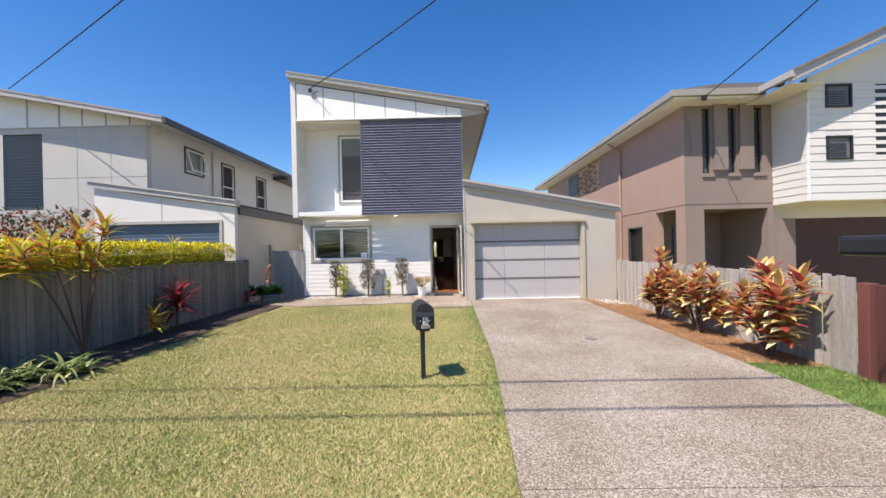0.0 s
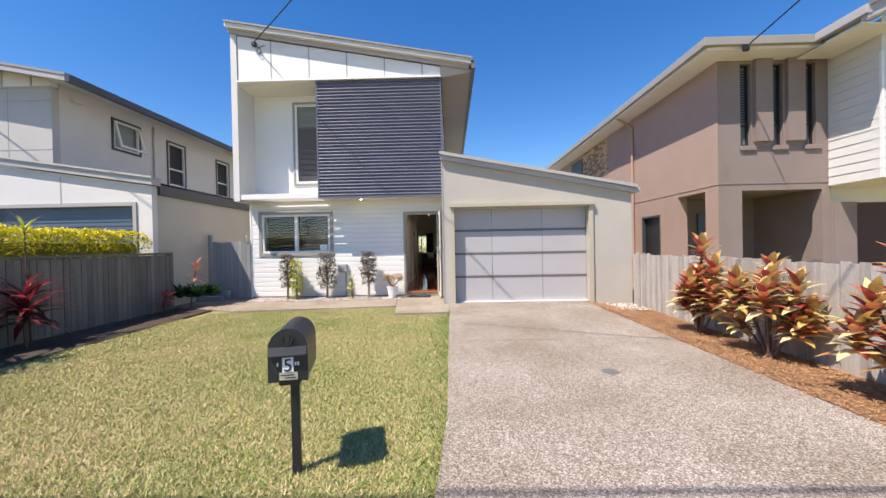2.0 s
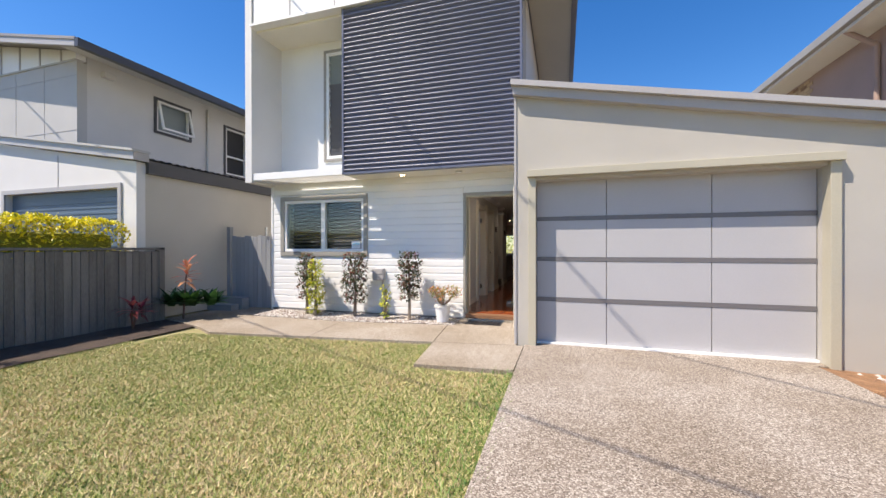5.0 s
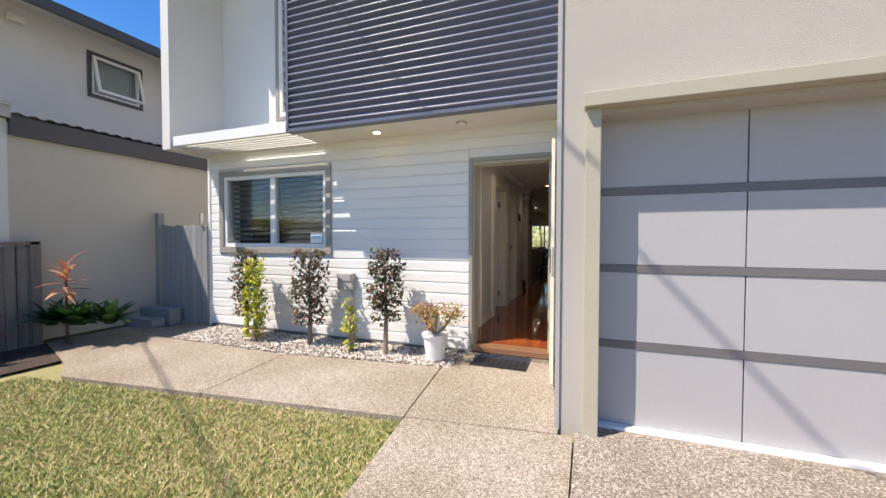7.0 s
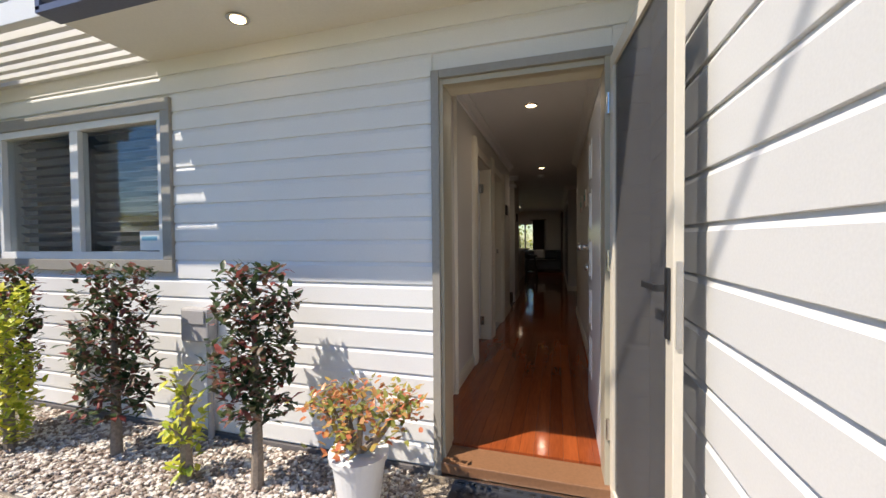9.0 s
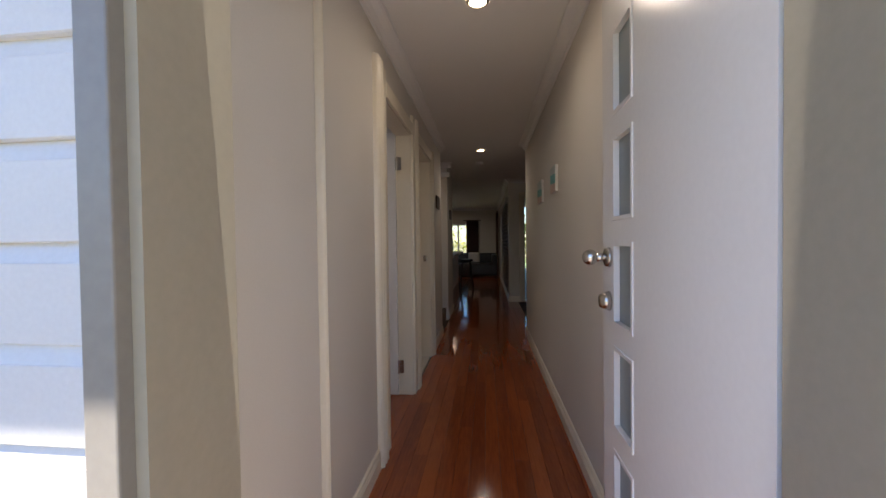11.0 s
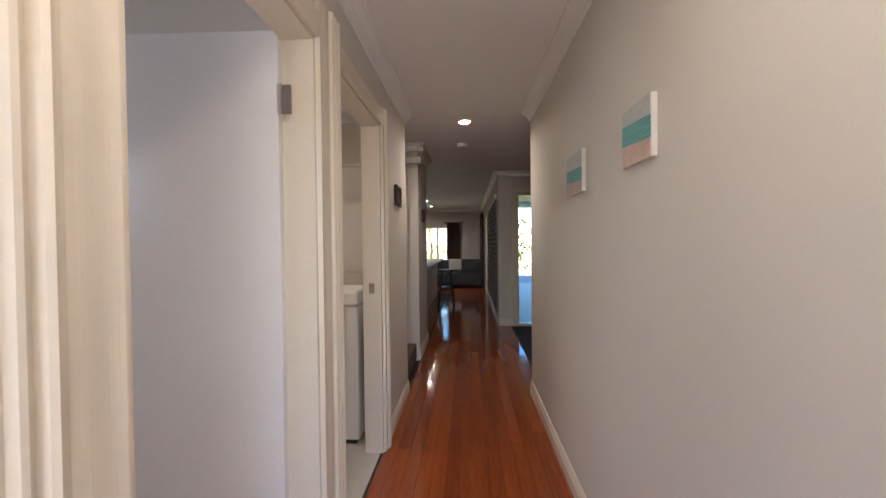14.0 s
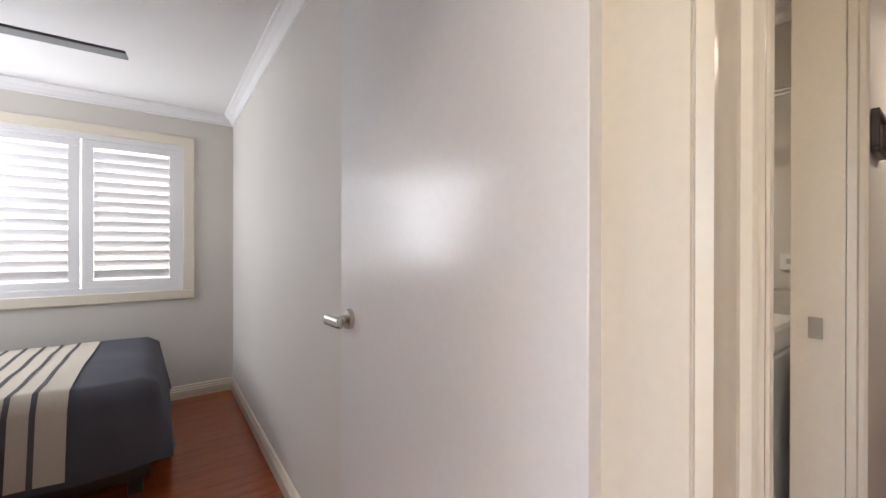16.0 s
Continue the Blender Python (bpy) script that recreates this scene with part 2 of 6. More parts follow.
for nd in M_GRASS.node_tree.nodes:
    if nd.bl_idname == "ShaderNodeTexNoise" and nd.inputs["Scale"].default_value == 9:
        nd.inputs["Scale"].default_value = 0.5
    if nd.bl_idname == "ShaderNodeMath" and nd.operation == "MULTIPLY_ADD" and abs(nd.inputs[1].default_value - 0.9) < 1e-4:
        nd.inputs[1].default_value = 0.45
    if nd.bl_idname == "ShaderNodeMath" and nd.operation == "SUBTRACT":
        nd.inputs[1].default_value = 0.22
M_GRASSG = ramp_leaf("green_grass_blade", [(0.08, 0.16, 0.03), (0.15, 0.25, 0.05), (0.26, 0.34, 0.09)], 0.6, 0.0)
M_LILLY = ramp_leaf("dark_green_red_leaf", [(0.035, 0.06, 0.025), (0.06, 0.095, 0.035), (0.10, 0.13, 0.055), (0.17, 0.10, 0.065), (0.30, 0.08, 0.07)])
M_YELLOWG = ramp_leaf("yellow_green_leaf", [(0.30, 0.38, 0.04), (0.52, 0.54, 0.06), (0.72, 0.66, 0.08)])
M_HEDGE = ramp_leaf("golden_hedge_leaf", [(0.30, 0.32, 0.02), (0.66, 0.58, 0.02), (0.82, 0.70, 0.03), (0.85, 0.74, 0.06)])
M_CORDY = ramp_leaf("red_gold_cordyline_leaf", [(0.38, 0.05, 0.06), (0.56, 0.20, 0.10), (0.62, 0.40, 0.14), (0.66, 0.55, 0.18), (0.76, 0.65, 0.28), (0.85, 0.77, 0.46)], 0.3, 0.18)
M_CORDYD = ramp_leaf("dark_red_cordyline_leaf", [(0.09, 0.018, 0.025), (0.26, 0.03, 0.045), (0.10, 0.04, 0.035), (0.46, 0.06, 0.08)], 0.32)
M_ORANGE = ramp_leaf("orange_green_leaf", [(0.48, 0.13, 0.04), (0.56, 0.25, 0.05), (0.34, 0.40, 0.06), (0.56, 0.50, 0.08)], 0.35)
M_GREEN = ramp_leaf("broad_green_leaf", [(0.025, 0.07, 0.018), (0.05, 0.13, 0.03), (0.08, 0.17, 0.05)], 0.35)
M_LILY = ramp_leaf("pale_striped_lily_leaf", [(0.10, 0.18, 0.05), (0.30, 0.36, 0.13), (0.62, 0.60, 0.34)], 0.4)
M_JADE = ramp_leaf("jade_leaf_red_edge", [(0.22, 0.26, 0.06), (0.42, 0.36, 0.09), (0.52, 0.26, 0.09), (0.58, 0.18, 0.09)], 0.35)
M_BROM = ramp_leaf("pink_bromeliad_leaf", [(0.45, 0.12, 0.08), (0.55, 0.28, 0.15), (0.35, 0.16, 0.10)], 0.4)
M_CANE = mat("red_brown_cane", (0.13, 0.075, 0.055), 0.8, var=0.25, fine=60, bump=0.5)
M_BULB = lamp_mat("warm_downlight_glow", (1.0, 0.72, 0.42), 9)
M_CABLE = mat("black_cable", (0.015, 0.015, 0.018), 0.6)
M_LABEL_Y = mat("yellow_rating_label", (0.75, 0.55, 0.03), 0.5, var=0.03)
M_LABEL_B = mat("black_label_ink", (0.02, 0.02, 0.02), 0.5)
M_LABEL_R = mat("red_label_ink", (0.6, 0.05, 0.04), 0.5)
M_LABEL_C = mat("pale_blue_label", (0.25, 0.50, 0.62), 0.5, var=0.03)
M_CANVAS = mat("canvas_edge", (0.66, 0.62, 0.58), 0.8, var=0.04)
M_SKYP = mat("painted_sky", (0.50, 0.55, 0.52), 0.7, var=0.06, big=14)
M_SEAP = mat("painted_teal_sea", (0.15, 0.43, 0.42), 0.6, var=0.2, big=22, stretch=(1, 1, 6))
M_SANDP = mat("painted_pink_sand", (0.60, 0.45, 0.39), 0.7, var=0.1, big=16)
M_PHOTO = mat("dark_photo_print", (0.13, 0.09, 0.10), 0.3, var=0.4, big=30)


# small mesh tools
ROOT = {}


def thing(name, label, category, at=(0, 0, 0), group="", kind=""):
    ob = new(name)
    ob.location = at
    ROOT[ob.name] = Vector(at)
    return tagged(ob, label, category, group, kind)


def part(name, bm, material, parent=None, label="", smooth=False, kind=""):
    """Links a bmesh, built in world places, as one mesh object under parent."""
    at = ROOT[parent.name] if parent else Vector((0, 0, 0))
    bm.transform(Matrix.Translation(-at))
    me = bpy.data.meshes.new(name)
    bm.to_mesh(me)
    bm.free()
    for m in material if isinstance(material, (list, tuple)) else (material,):
        me.materials.append(m)
    if smooth:
        me.polygons.foreach_set("use_smooth", [True] * len(me.polygons))
    ob = new(name, me)
    ob.parent = parent
    ROOT[ob.name] = at
    return tagged(ob, label, kind=kind)


def structure(name, bm, material, label, category, smooth=False):
    return tagged(part(name, bm, material, None, smooth=smooth), label, category, kind="structure")


def piece(name, mesh, parent, loc, rot=(0, 0, 0)):
    """One of many like pieces that share a mesh."""
    ob = new(name, mesh)
    ob.parent = parent
    ob.location = Vector(loc) - ROOT[parent.name]
    ob.rotation_euler = rot
    return ob


def box(bm, x0, y0, z0, x1, y1, z1, bev=0.0, mi=0):
    x0, x1, y0, y1, z0, z1 = min(x0, x1), max(x0, x1), min(y0, y1), max(y0, y1), min(z0, z1), max(z0, z1)
    m = Matrix.Translation(((x0 + x1) / 2, (y0 + y1) / 2, (z0 + z1) / 2)) @ Matrix.Diagonal((x1 - x0, y1 - y0, z1 - z0, 1))
    vs = bmesh.ops.create_cube(bm, size=1, matrix=m)["verts"]
    fs = {f for v in vs for f in v.link_faces}
    for f in fs:
        f.material_index = mi
    if bev:
        es = list({e for v in vs for e in v.link_edges})
        bmesh.ops.bevel(bm, geom=es, offset=bev, segments=2, affect="EDGES", profile=0.5)
    return bm


def B(x0, y0, z0, x1, y1, z1, bev=0.0):
    return box(bmesh.new(), x0, y0, z0, x1, y1, z1, bev)


def cyl(bm, a, b, r0, r1=None, seg=12):
    a, b = Vector(a), Vector(b)
    q = (b - a).to_track_quat("Z", "Y").to_matrix().to_4x4()
    bmesh.ops.create_cone(bm, cap_ends=True, segments=seg, radius1=r0, radius2=r0 if r1 is None else r1, depth=(b - a).length, matrix=Matrix.Translation((a + b) / 2) @ q)
    return bm


def prism(pts, axis, a0, a1):
    """A polygon drawn in the plane across an axis, drawn out from a0 to a1."""
    bm = bmesh.new()
    def at(p, a):
        return {"x": (a, p[0], p[1]), "y": (p[0], a, p[1]), "z": (p[0], p[1], a)}[axis]
    lo = [bm.verts.new(at(p, a0)) for p in pts]
    hi = [bm.verts.new(at(p, a1)) for p in pts]
    bm.faces.new(lo), bm.faces.new(hi)
    for i in range(len(pts)):
        j = (i + 1) % len(pts)
        bm.faces.new((lo[i], lo[j], hi[j], hi[i]))
    bmesh.ops.recalc_face_normals(bm, faces=bm.faces)
    return bm


def holed(axis, a0, a1, u0, u1, z0, z1, holes):
    """A wall of thickness a0..a1 across an axis, spanning u and z, with holes (u0, u1, z0, z1) through it."""
    bm = bmesh.new()
    us = sorted({u0, u1, *[h[0] for h in holes], *[h[1] for h in holes]})
    zs = sorted({z0, z1, *[h[2] for h in holes], *[h[3] for h in holes]})
    us, zs = [u for u in us if u0 <= u <= u1], [z for z in zs if z0 <= z <= z1]
    for i in range(len(us) - 1):
        run = None
        for j in range(len(zs) - 1):
            cu, cz = (us[i] + us[i + 1]) / 2, (zs[j] + zs[j + 1]) / 2
            solid = not any(h[0] < cu < h[1] and h[2] < cz < h[3] for h in holes)
            if solid:
                run = (run[0], zs[j + 1]) if run else (zs[j], zs[j + 1])
            if run and (not solid or j == len(zs) - 2):
                if axis == "y":
                    box(bm, us[i], a0, run[0], us[i + 1], a1, run[1])
                else:
                    box(bm, a0, us[i], run[0], a1, us[i + 1], run[1])
                run = None
    bmesh.ops.remove_doubles(bm, verts=bm.verts[:], dist=1e-5)
    return bm


def ring(bm, axis, a0, a1, u0, u1, z0, z1, w, bev=0.0):
    """A rectangular border of width w."""
    for r in ((u0, u1, z1 - w, z1), (u0, u1, z0, z0 + w), (u0, u0 + w, z0 + w, z1 - w), (u1 - w, u1, z0 + w, z1 - w)):
        if axis == "y":
            box(bm, r[0], a0, r[2], r[1], a1, r[3], bev)
        else:
            box(bm, a0, r[0], r[2], a1, r[1], r[3], bev)
    return bm


def tube(name, pts, r, material, parent=None, label="", category=""):
    """A round cable along points, as a mesh."""
    bm = bmesh.new()
    rings = []
    for i, p in enumerate(pts):
        t = (Vector(pts[min(i + 1, len(pts) - 1)]) - Vector(pts[max(i - 1, 0)])).to_track_quat("Z", "Y")
        rings.append([bm.verts.new(Vector(p) + t @ Vector((r * math.cos(a), r * math.sin(a), 0))) for a in (k * math.tau / 6 for k in range(6))])
    for a, b in zip(rings, rings[1:]):
        for k in range(6):
            bm.faces.new((a[k], a[(k + 1) % 6], b[(k + 1) % 6], b[k]))
    ob = part(name, bm, material, parent, label, smooth=True)
    return tagged(ob, category=category) if category else ob


def mesh_from(name, verts, faces, material):
    me = bpy.data.meshes.new(name)
    me.from_pydata(verts, [], faces)
    me.materials.append(material)
    return me


# ---------------- ground ----------------
def ground_z(x, y):
    """Level lawn, falling a little towards the fence beside the drive."""
    s = min(max((x - 3.55) / 0.9, 0), 1)
    return -0.03 - 0.07 * s


xs = [-400, -60, -20, -14, -10, -6, -4.7, -2, 0.4, 2, 3.3, 3.55, 3.8, 4.1, 4.4, 4.7, 7, 12, 20, 60, 400]
ys = [-400, -60, -20, -8, -3, 0, 3, 6, 9, 11, 13, 30, 60, 400]
bm = bmesh.new()
grid = [[bm.verts.new((x, y, ground_z(x, y) - 0.015)) for y in ys] for x in xs]
for i in range(len(xs) - 1):
    for j in range(len(ys) - 1):
        bm.faces.new((grid[i][j], grid[i + 1][j], grid[i + 1][j + 1], grid[i][j + 1]))
structure("ground", bm, M_LAWN, "lawn ground with patchy green and straw-coloured turf", "ground")


def sheet(x0, y0, x1, y1, lift, n=8):
    bm = bmesh.new()
    nx, ny = max(2, int((x1 - x0) * n / 2)), max(2, int((y1 - y0) * n / 2))
    g = [[bm.verts.new((x0 + (x1 - x0) * i / nx, y0 + (y1 - y0) * j / ny, ground_z(x0 + (x1 - x0) * i / nx, 0) + lift + 0.02 * noise.noise((i * 0.7, j * 0.7, 3)))) for j in range(ny + 1)] for i in range(nx + 1)]
    for i in range(nx):
        for j in range(ny):
            bm.faces.new((g[i][j], g[i + 1][j], g[i + 1][j + 1], g[i][j + 1]))
    return bm


structure("garden_bed_west", sheet(-5.83, -2, -4.75, 11.6, 0.015), M_SOIL, "dark bare soil garden bed along the paling fence", "garden bed", smooth=True)
structure("garden_bed_east", sheet(3.6, 4.9, 4.66, 11.2, 0.02), M_MULCH, "orange-brown bark mulch bed beside the driveway", "garden bed", smooth=True)

driveway = tagged(thing("driveway", "exposed aggregate concrete driveway slabs with tooled joints", "driveway"), kind="structure")
def drive_edge(y):
    """Lawn side of the drive, a little wider towards the street."""
    return 0.52 - 0.16 * np.clip((5.2 - y) / 2.8, 0, 1)


for y0, y1 in ((-9, -2.6), (-2.59, 2.4), (2.41, 5.19), (5.19, 7.55), (7.56, 10.97)):
    part("slab", prism([(drive_edge(y0), y0), (3.58, y0), (3.58, y1), (drive_edge(y1), y1)], "z", -0.25, 0.0), M_DRIVE, driveway)
part("apron", B(0.66, 10.975, -0.25, 3.72, 11.2, -0.004), M_DRIVE, driveway)
path = tagged(thing("footpath", "sandy exposed aggregate concrete footpath slabs", "footpath"), kind="structure")
for pts in (((-0.665, 10.76), (-0.555, 9.77), (0.51, 9.86), (0.51, 10.9), (0.41, 10.9)), ((-0.67, 10.772), (0.41, 10.912), (0.41, 12.44), (-0.72, 12.44), (-0.80, 11.9)),
            ((-2.49, 10.545), (-0.68, 10.765), (-0.812, 11.9), (-2.64, 11.68)), ((-4.1, 10.35), (-2.5, 10.54), (-2.65, 11.67), (-4.5, 11.68), (-5.85, 11.9), (-5.85, 11.0), (-4.6, 10.6)),
            ((-4.51, 11.69), (-4.76, 12.4), (-5.85, 12.6), (-5.85, 11.91))):
    part("slab", prism(pts, "z", -0.2, 0.0), M_PATH, path)
structure("drain_cover", cyl(bmesh.new(), (2.18, 6.2, -0.01), (2.18, 6.2, 0.006), 0.085, seg=24), M_GRAIL, "small round grey drain cover set in the driveway", "drain cover")

# ---------------- our house ----------------
YW = 12.45
ZB = 2.57
# lower front wall
WIN = (-4.56, -2.56, 1.11, 2.31)
DOOR = (-0.68, 0.235, 0.06, 2.235)
wall_front = structure("wall_front", holed("y", YW + 0.02, YW + 0.16, -4.78, 0.42, -0.1, ZB, [(WIN[0] + 0.07, WIN[1] - 0.07, WIN[2] + 0.07, WIN[3] - 0.07), (DOOR[0] + 0.046, DOOR[1] - 0.03, DOOR[2], DOOR[3] - 0.05)]), M_WHITE, "white painted weatherboard front wall", "wall")
part("base_trim", B(-4.78, YW - 0.012, -0.1, -0.7, YW + 0.018, 0.03), M_GRAIL, wall_front)
part("corner_trim", B(-4.80, YW - 0.015, 0, -4.755, YW + 0.16, ZB, 0.004), M_WHITE, wall_front)

# window with two sashes and slatted blinds
window_1 = thing("window_1", "two-pane sliding window in taupe surround with slatted blinds", "window", (-3.56, YW, 1.1), kind="structure")
part("architrave", ring(bmesh.new(), "y", YW - 0.025, YW + 0.03, *WIN, 0.085, 0.004), M_TRIM, window_1, "taupe painted timber architrave")
part("window_frame", ring(bmesh.new(), "y", YW - 0.005, YW + 0.08, WIN[0] + 0.085, WIN[1] - 0.085, WIN[2] + 0.085, WIN[3] - 0.085, 0.055, 0.004), M_WHITE, window_1)
part("mullion", B(-3.60, YW - 0.002, WIN[2] + 0.14, -3.51, YW + 0.075, WIN[3] - 0.14, 0.004), M_WHITE, window_1)
for x0, x1 in ((-4.42, -3.60), (-3.51, -2.70)):
    p = part("pane", B(x0, YW + 0.035, WIN[2] + 0.14, x1, YW + 0.041, WIN[3] - 0.14), M_GLASS, window_1)
    p.visible_shadow = False
    for k in range(12):
        z = WIN[2] + 0.20 + k * 0.075
        b2 = bmesh.new()
        box(b2, x0 + 0.02, -0.028, -0.003, x1 - 0.02, 0.028, 0.003)
        b2.transform(Matrix.Translation((0, YW + 0.12, z)) @ Matrix.Rotation(radians(-35), 4, "X"))
        part("blind_slat", b2, M_BLIND, window_1)
# added dark sheet behind the blinds, painted as the room's shade
part("room_shade_sheet", B(-4.45, YW + 0.22, WIN[2] + 0.02, -2.65, YW + 0.24, WIN[3] - 0.02), M_DARK, window_1)
part("sticker", B(-2.93, YW + 0.028, WIN[2] + 0.15, -2.74, YW + 0.034, WIN[2] + 0.29), M_PLASTIC_W, window_1, "small white sticker with blue lettering bar")
part("sticker_bar", B(-2.91, YW + 0.025, WIN[2] + 0.22, -2.76, YW + 0.0275, WIN[2] + 0.25), M_LABEL_C, window_1)

# door surround and sill
door_1 = thing("door_1", "front doorway with taupe frame and timber sill", "doorway", (-0.22, YW, 0.0), kind="structure")
dx0, dx1, dz0, dz1 = DOOR
part("door_frame", B(dx0, YW - 0.022, 0.0, dx0 + 0.045, YW + 0.06, dz1, 0.003), M_TRIM, door_1)
part("door_frame", B(dx0 + 0.046, YW - 0.022, dz1 - 0.045, dx1, YW + 0.06, dz1, 0.003), M_TRIM, door_1)
part("jamb", B(dx0 + 0.045, YW + 0.0, 0.06, dx0 + 0.062, YW + 0.17, dz1 - 0.045), M_TRIML, door_1)
part("jamb", B(dx1 - 0.035, YW - 0.015, 0.06, dx1, YW + 0.17, dz1 - 0.046), M_TRIML, door_1)
part("head", B(dx0 + 0.063, YW + 0.0, dz1 - 0.075, dx1 - 0.036, YW + 0.17, dz1 - 0.046), M_TRIML, door_1)
part("sill", B(dx0 + 0.05, YW - 0.05, 0.045, dx1, YW + 0.18, 0.105, 0.006), mat("brown_timber_sill", (0.24, 0.12, 0.06), 0.4), door_1)
part("sill_trim", B(dx0 - 0.02, YW - 0.07, -0.05, dx1 + 0.02, YW - 0.005, 0.042), M_CHROME, door_1, "aluminium sill edge")

# front door leaf, folded back against the passage wall
front_door = thing("front_door", "open white front door with five frosted glass lites and steel knob", "door", (0.21, 12.63, 0.12))
lite = [(13.17, 13.338, z, z + 0.268) for z in (0.365, 0.703, 1.041, 1.379, 1.717)]
part("leaf", holed("x", 0.20, 0.24, 12.63, 13.452, 0.13, 2.14, lite), M_IDOOR, front_door)
for a in lite:
    part("glass_lite", B(0.215, a[0] + 0.0, a[2], 0.225, a[1], a[3]), M_FROST, front_door)
    part("lite_bead", ring(bmesh.new(), "x", 0.196, 0.2145, *a, 0.012), M_IDOOR, front_door)
b = bmesh.new()
cyl(b, (0.20, 13.385, 1.258), (0.188, 13.385, 1.258), 0.034, 0.030, 24), cyl(b, (0.19, 13.385, 1.258), (0.155, 13.385, 1.258), 0.013, 0.015, 16)
bmesh.ops.create_uvsphere(b, u_segments=20, v_segments=12, radius=0.027, matrix=Matrix.Translation((0.138, 13.385, 1.258)) @ Matrix.Diagonal((0.95, 1, 1, 1)))
part("knob", b, M_CHROME, front_door, "brushed steel round knob", smooth=True)
b = bmesh.new()
cyl(b, (0.20, 13.385, 1.11), (0.170, 13.385, 1.11), 0.034, 0.022, 24)
part("deadbolt", b, M_CHROME, front_door, "brushed steel deadbolt rose", smooth=True)

# security screen, swung out against the garage wall
screen = thing("security_screen_door", "open security screen door, white frame with black mesh", "screen door", (0.225, YW - 0.02, 0.06))
b = ring(bmesh.new(), "x", -0.014, 0.014, -0.86, 0.0, 0.0, 2.12, 0.065, 0.003)
turn = Matrix.Translation((0.235, YW - 0.03, 0.06)) @ Matrix.Rotation(radians(5.5), 4, "Z") @ Matrix.Diagonal((1, 0.89, 1, 1))
b.transform(turn)
part("screen_frame", b, M_ITRIM, screen)
b = B(-0.003, -0.80, 0.06, 0.003, -0.06, 2.06)
b.transform(turn)
part("mesh_panel", b, M_MESH, screen, "black woven mesh")
b = B(-0.024, -0.842, 0.96, -0.014, -0.812, 1.17, 0.004)
box(b, -0.055, -0.835, 1.10, -0.030, -0.815, 1.12), box(b, -0.058, -0.835, 1.10, -0.046, -0.70, 1.12, 0.003)
b.transform(turn)
part("lock_handle", b, M_BLACK, screen, "black lever lock plate")
b = B(-0.008, -0.866, 0.94, 0.008, -0.861, 1.19)
b.transform(turn)
part("strike_plate", b, M_CHROME, screen)
for z in (0.28, 1.1, 1.85):
    b = cyl(bmesh.new(), (-0.02, 0.004, z), (-0.02, 0.004, z + 0.10), 0.011, seg=10)
    b.transform(turn)
    part("hinge", b, M_CHROME, screen)

door_mat = thing("door_mat", "black rubber doormat with raised pattern on the concrete", "doormat", (-0.27, 12.2, 0))
part("base", B(-0.56, 12.06, 0.0, 0.03, 12.40, 0.012, 0.004), M_BLACK, door_mat)
for i in range(9):
    for j in range(5):
        part("rib", B(-0.535 + i * 0.062, 12.085 + j * 0.06, 0.0125, -0.50 + i * 0.062, 12.12 + j * 0.06, 0.017), M_BLACK, door_mat)

# soffit under the upper box with recessed lights
structure("soffit", B(-2.72, 11.90, ZB, 0.42, YW + 0.16, ZB + 0.04), M_SOFFIT, "cream painted soffit over the entry", "soffit")
for lx in (-1.73, -0.69):
    dl = thing("soffit_downlight", "round recessed soffit downlight with brushed rim", "downlight", (lx, 12.19, ZB - 0.02), group="entry soffit lights")
    b = bmesh.new()
    cyl(b, (lx, 12.19, ZB - 0.012), (lx, 12.19, ZB - 0.001), 0.062, 0.055, 24)
    part("rim", b, M_CHROME, dl)
    part("lens", cyl(bmesh.new(), (lx, 12.19, ZB - 0.016), (lx, 12.19, ZB - 0.0125), 0.04, seg=20), M_BULB if lx < -1 else M_PLASTIC_W, dl)

# upper storey
XL, XR = -4.87, 0.40
YF = 11.86


def rake(x):
    """Underside of the sloping roof over the upper storey."""
    return 6.72 + (x + 4.8) * (5.66 - 6.72) / 5.95


upper = thing("upper_storey", "white panelled upper storey with corrugated steel box", "house front", (-2.2, YF, ZB), kind="structure")
part("side_fin", prism([(XL, ZB - 0.04), (XL + 0.15, ZB - 0.04), (XL + 0.15, rake(XL + 0.15)), (XL, rake(XL))], "y", YF - 0.03, 12.72), M_NWHITE, upper, "pale grey side fin")
jx = [-4.72, -3.86, -2.90, -1.95, -1.0, -0.06, XR]
for a, b2 in zip(jx, jx[1:]):
    part("panel", prism([(a + 0.016, 5.545), (b2 - 0.016, 5.545), (b2 - 0.016, rake(b2) - 0.02), (a + 0.016, rake(a) - 0.02)], "y", YF, YF + 0.03), M_WHITE, upper)
    part("batten", B(b2 - 0.016, YF - 0.006, 5.545, b2 + 0.016, YF + 0.03, rake(b2) - 0.03), M_FASCIA, upper)
part("panel_back", prism([(-4.72, 5.52), (XR, 5.52), (XR, rake(XR)), (-4.72, rake(-4.72))], "y", YF + 0.031, YF + 0.1), M_FASCIA, upper)
part("head_trim", B(-4.72, YF - 0.085, 5.50, XR, YF + 0.1, 5.543), M_WHITE, upper)
part("recess_floor", B(-4.72, YF - 0.005, ZB + 0.0, -2.74, YF + 0.05, ZB + 0.13, 0.004), M_WHITE, upper)
for k in range(6):
    y = YF + 0.11 + k * 0.088
    part("slat", B(-4.72, y, ZB + 0.005, -2.74, y + 0.038, ZB + 0.075), M_WHITE, upper)
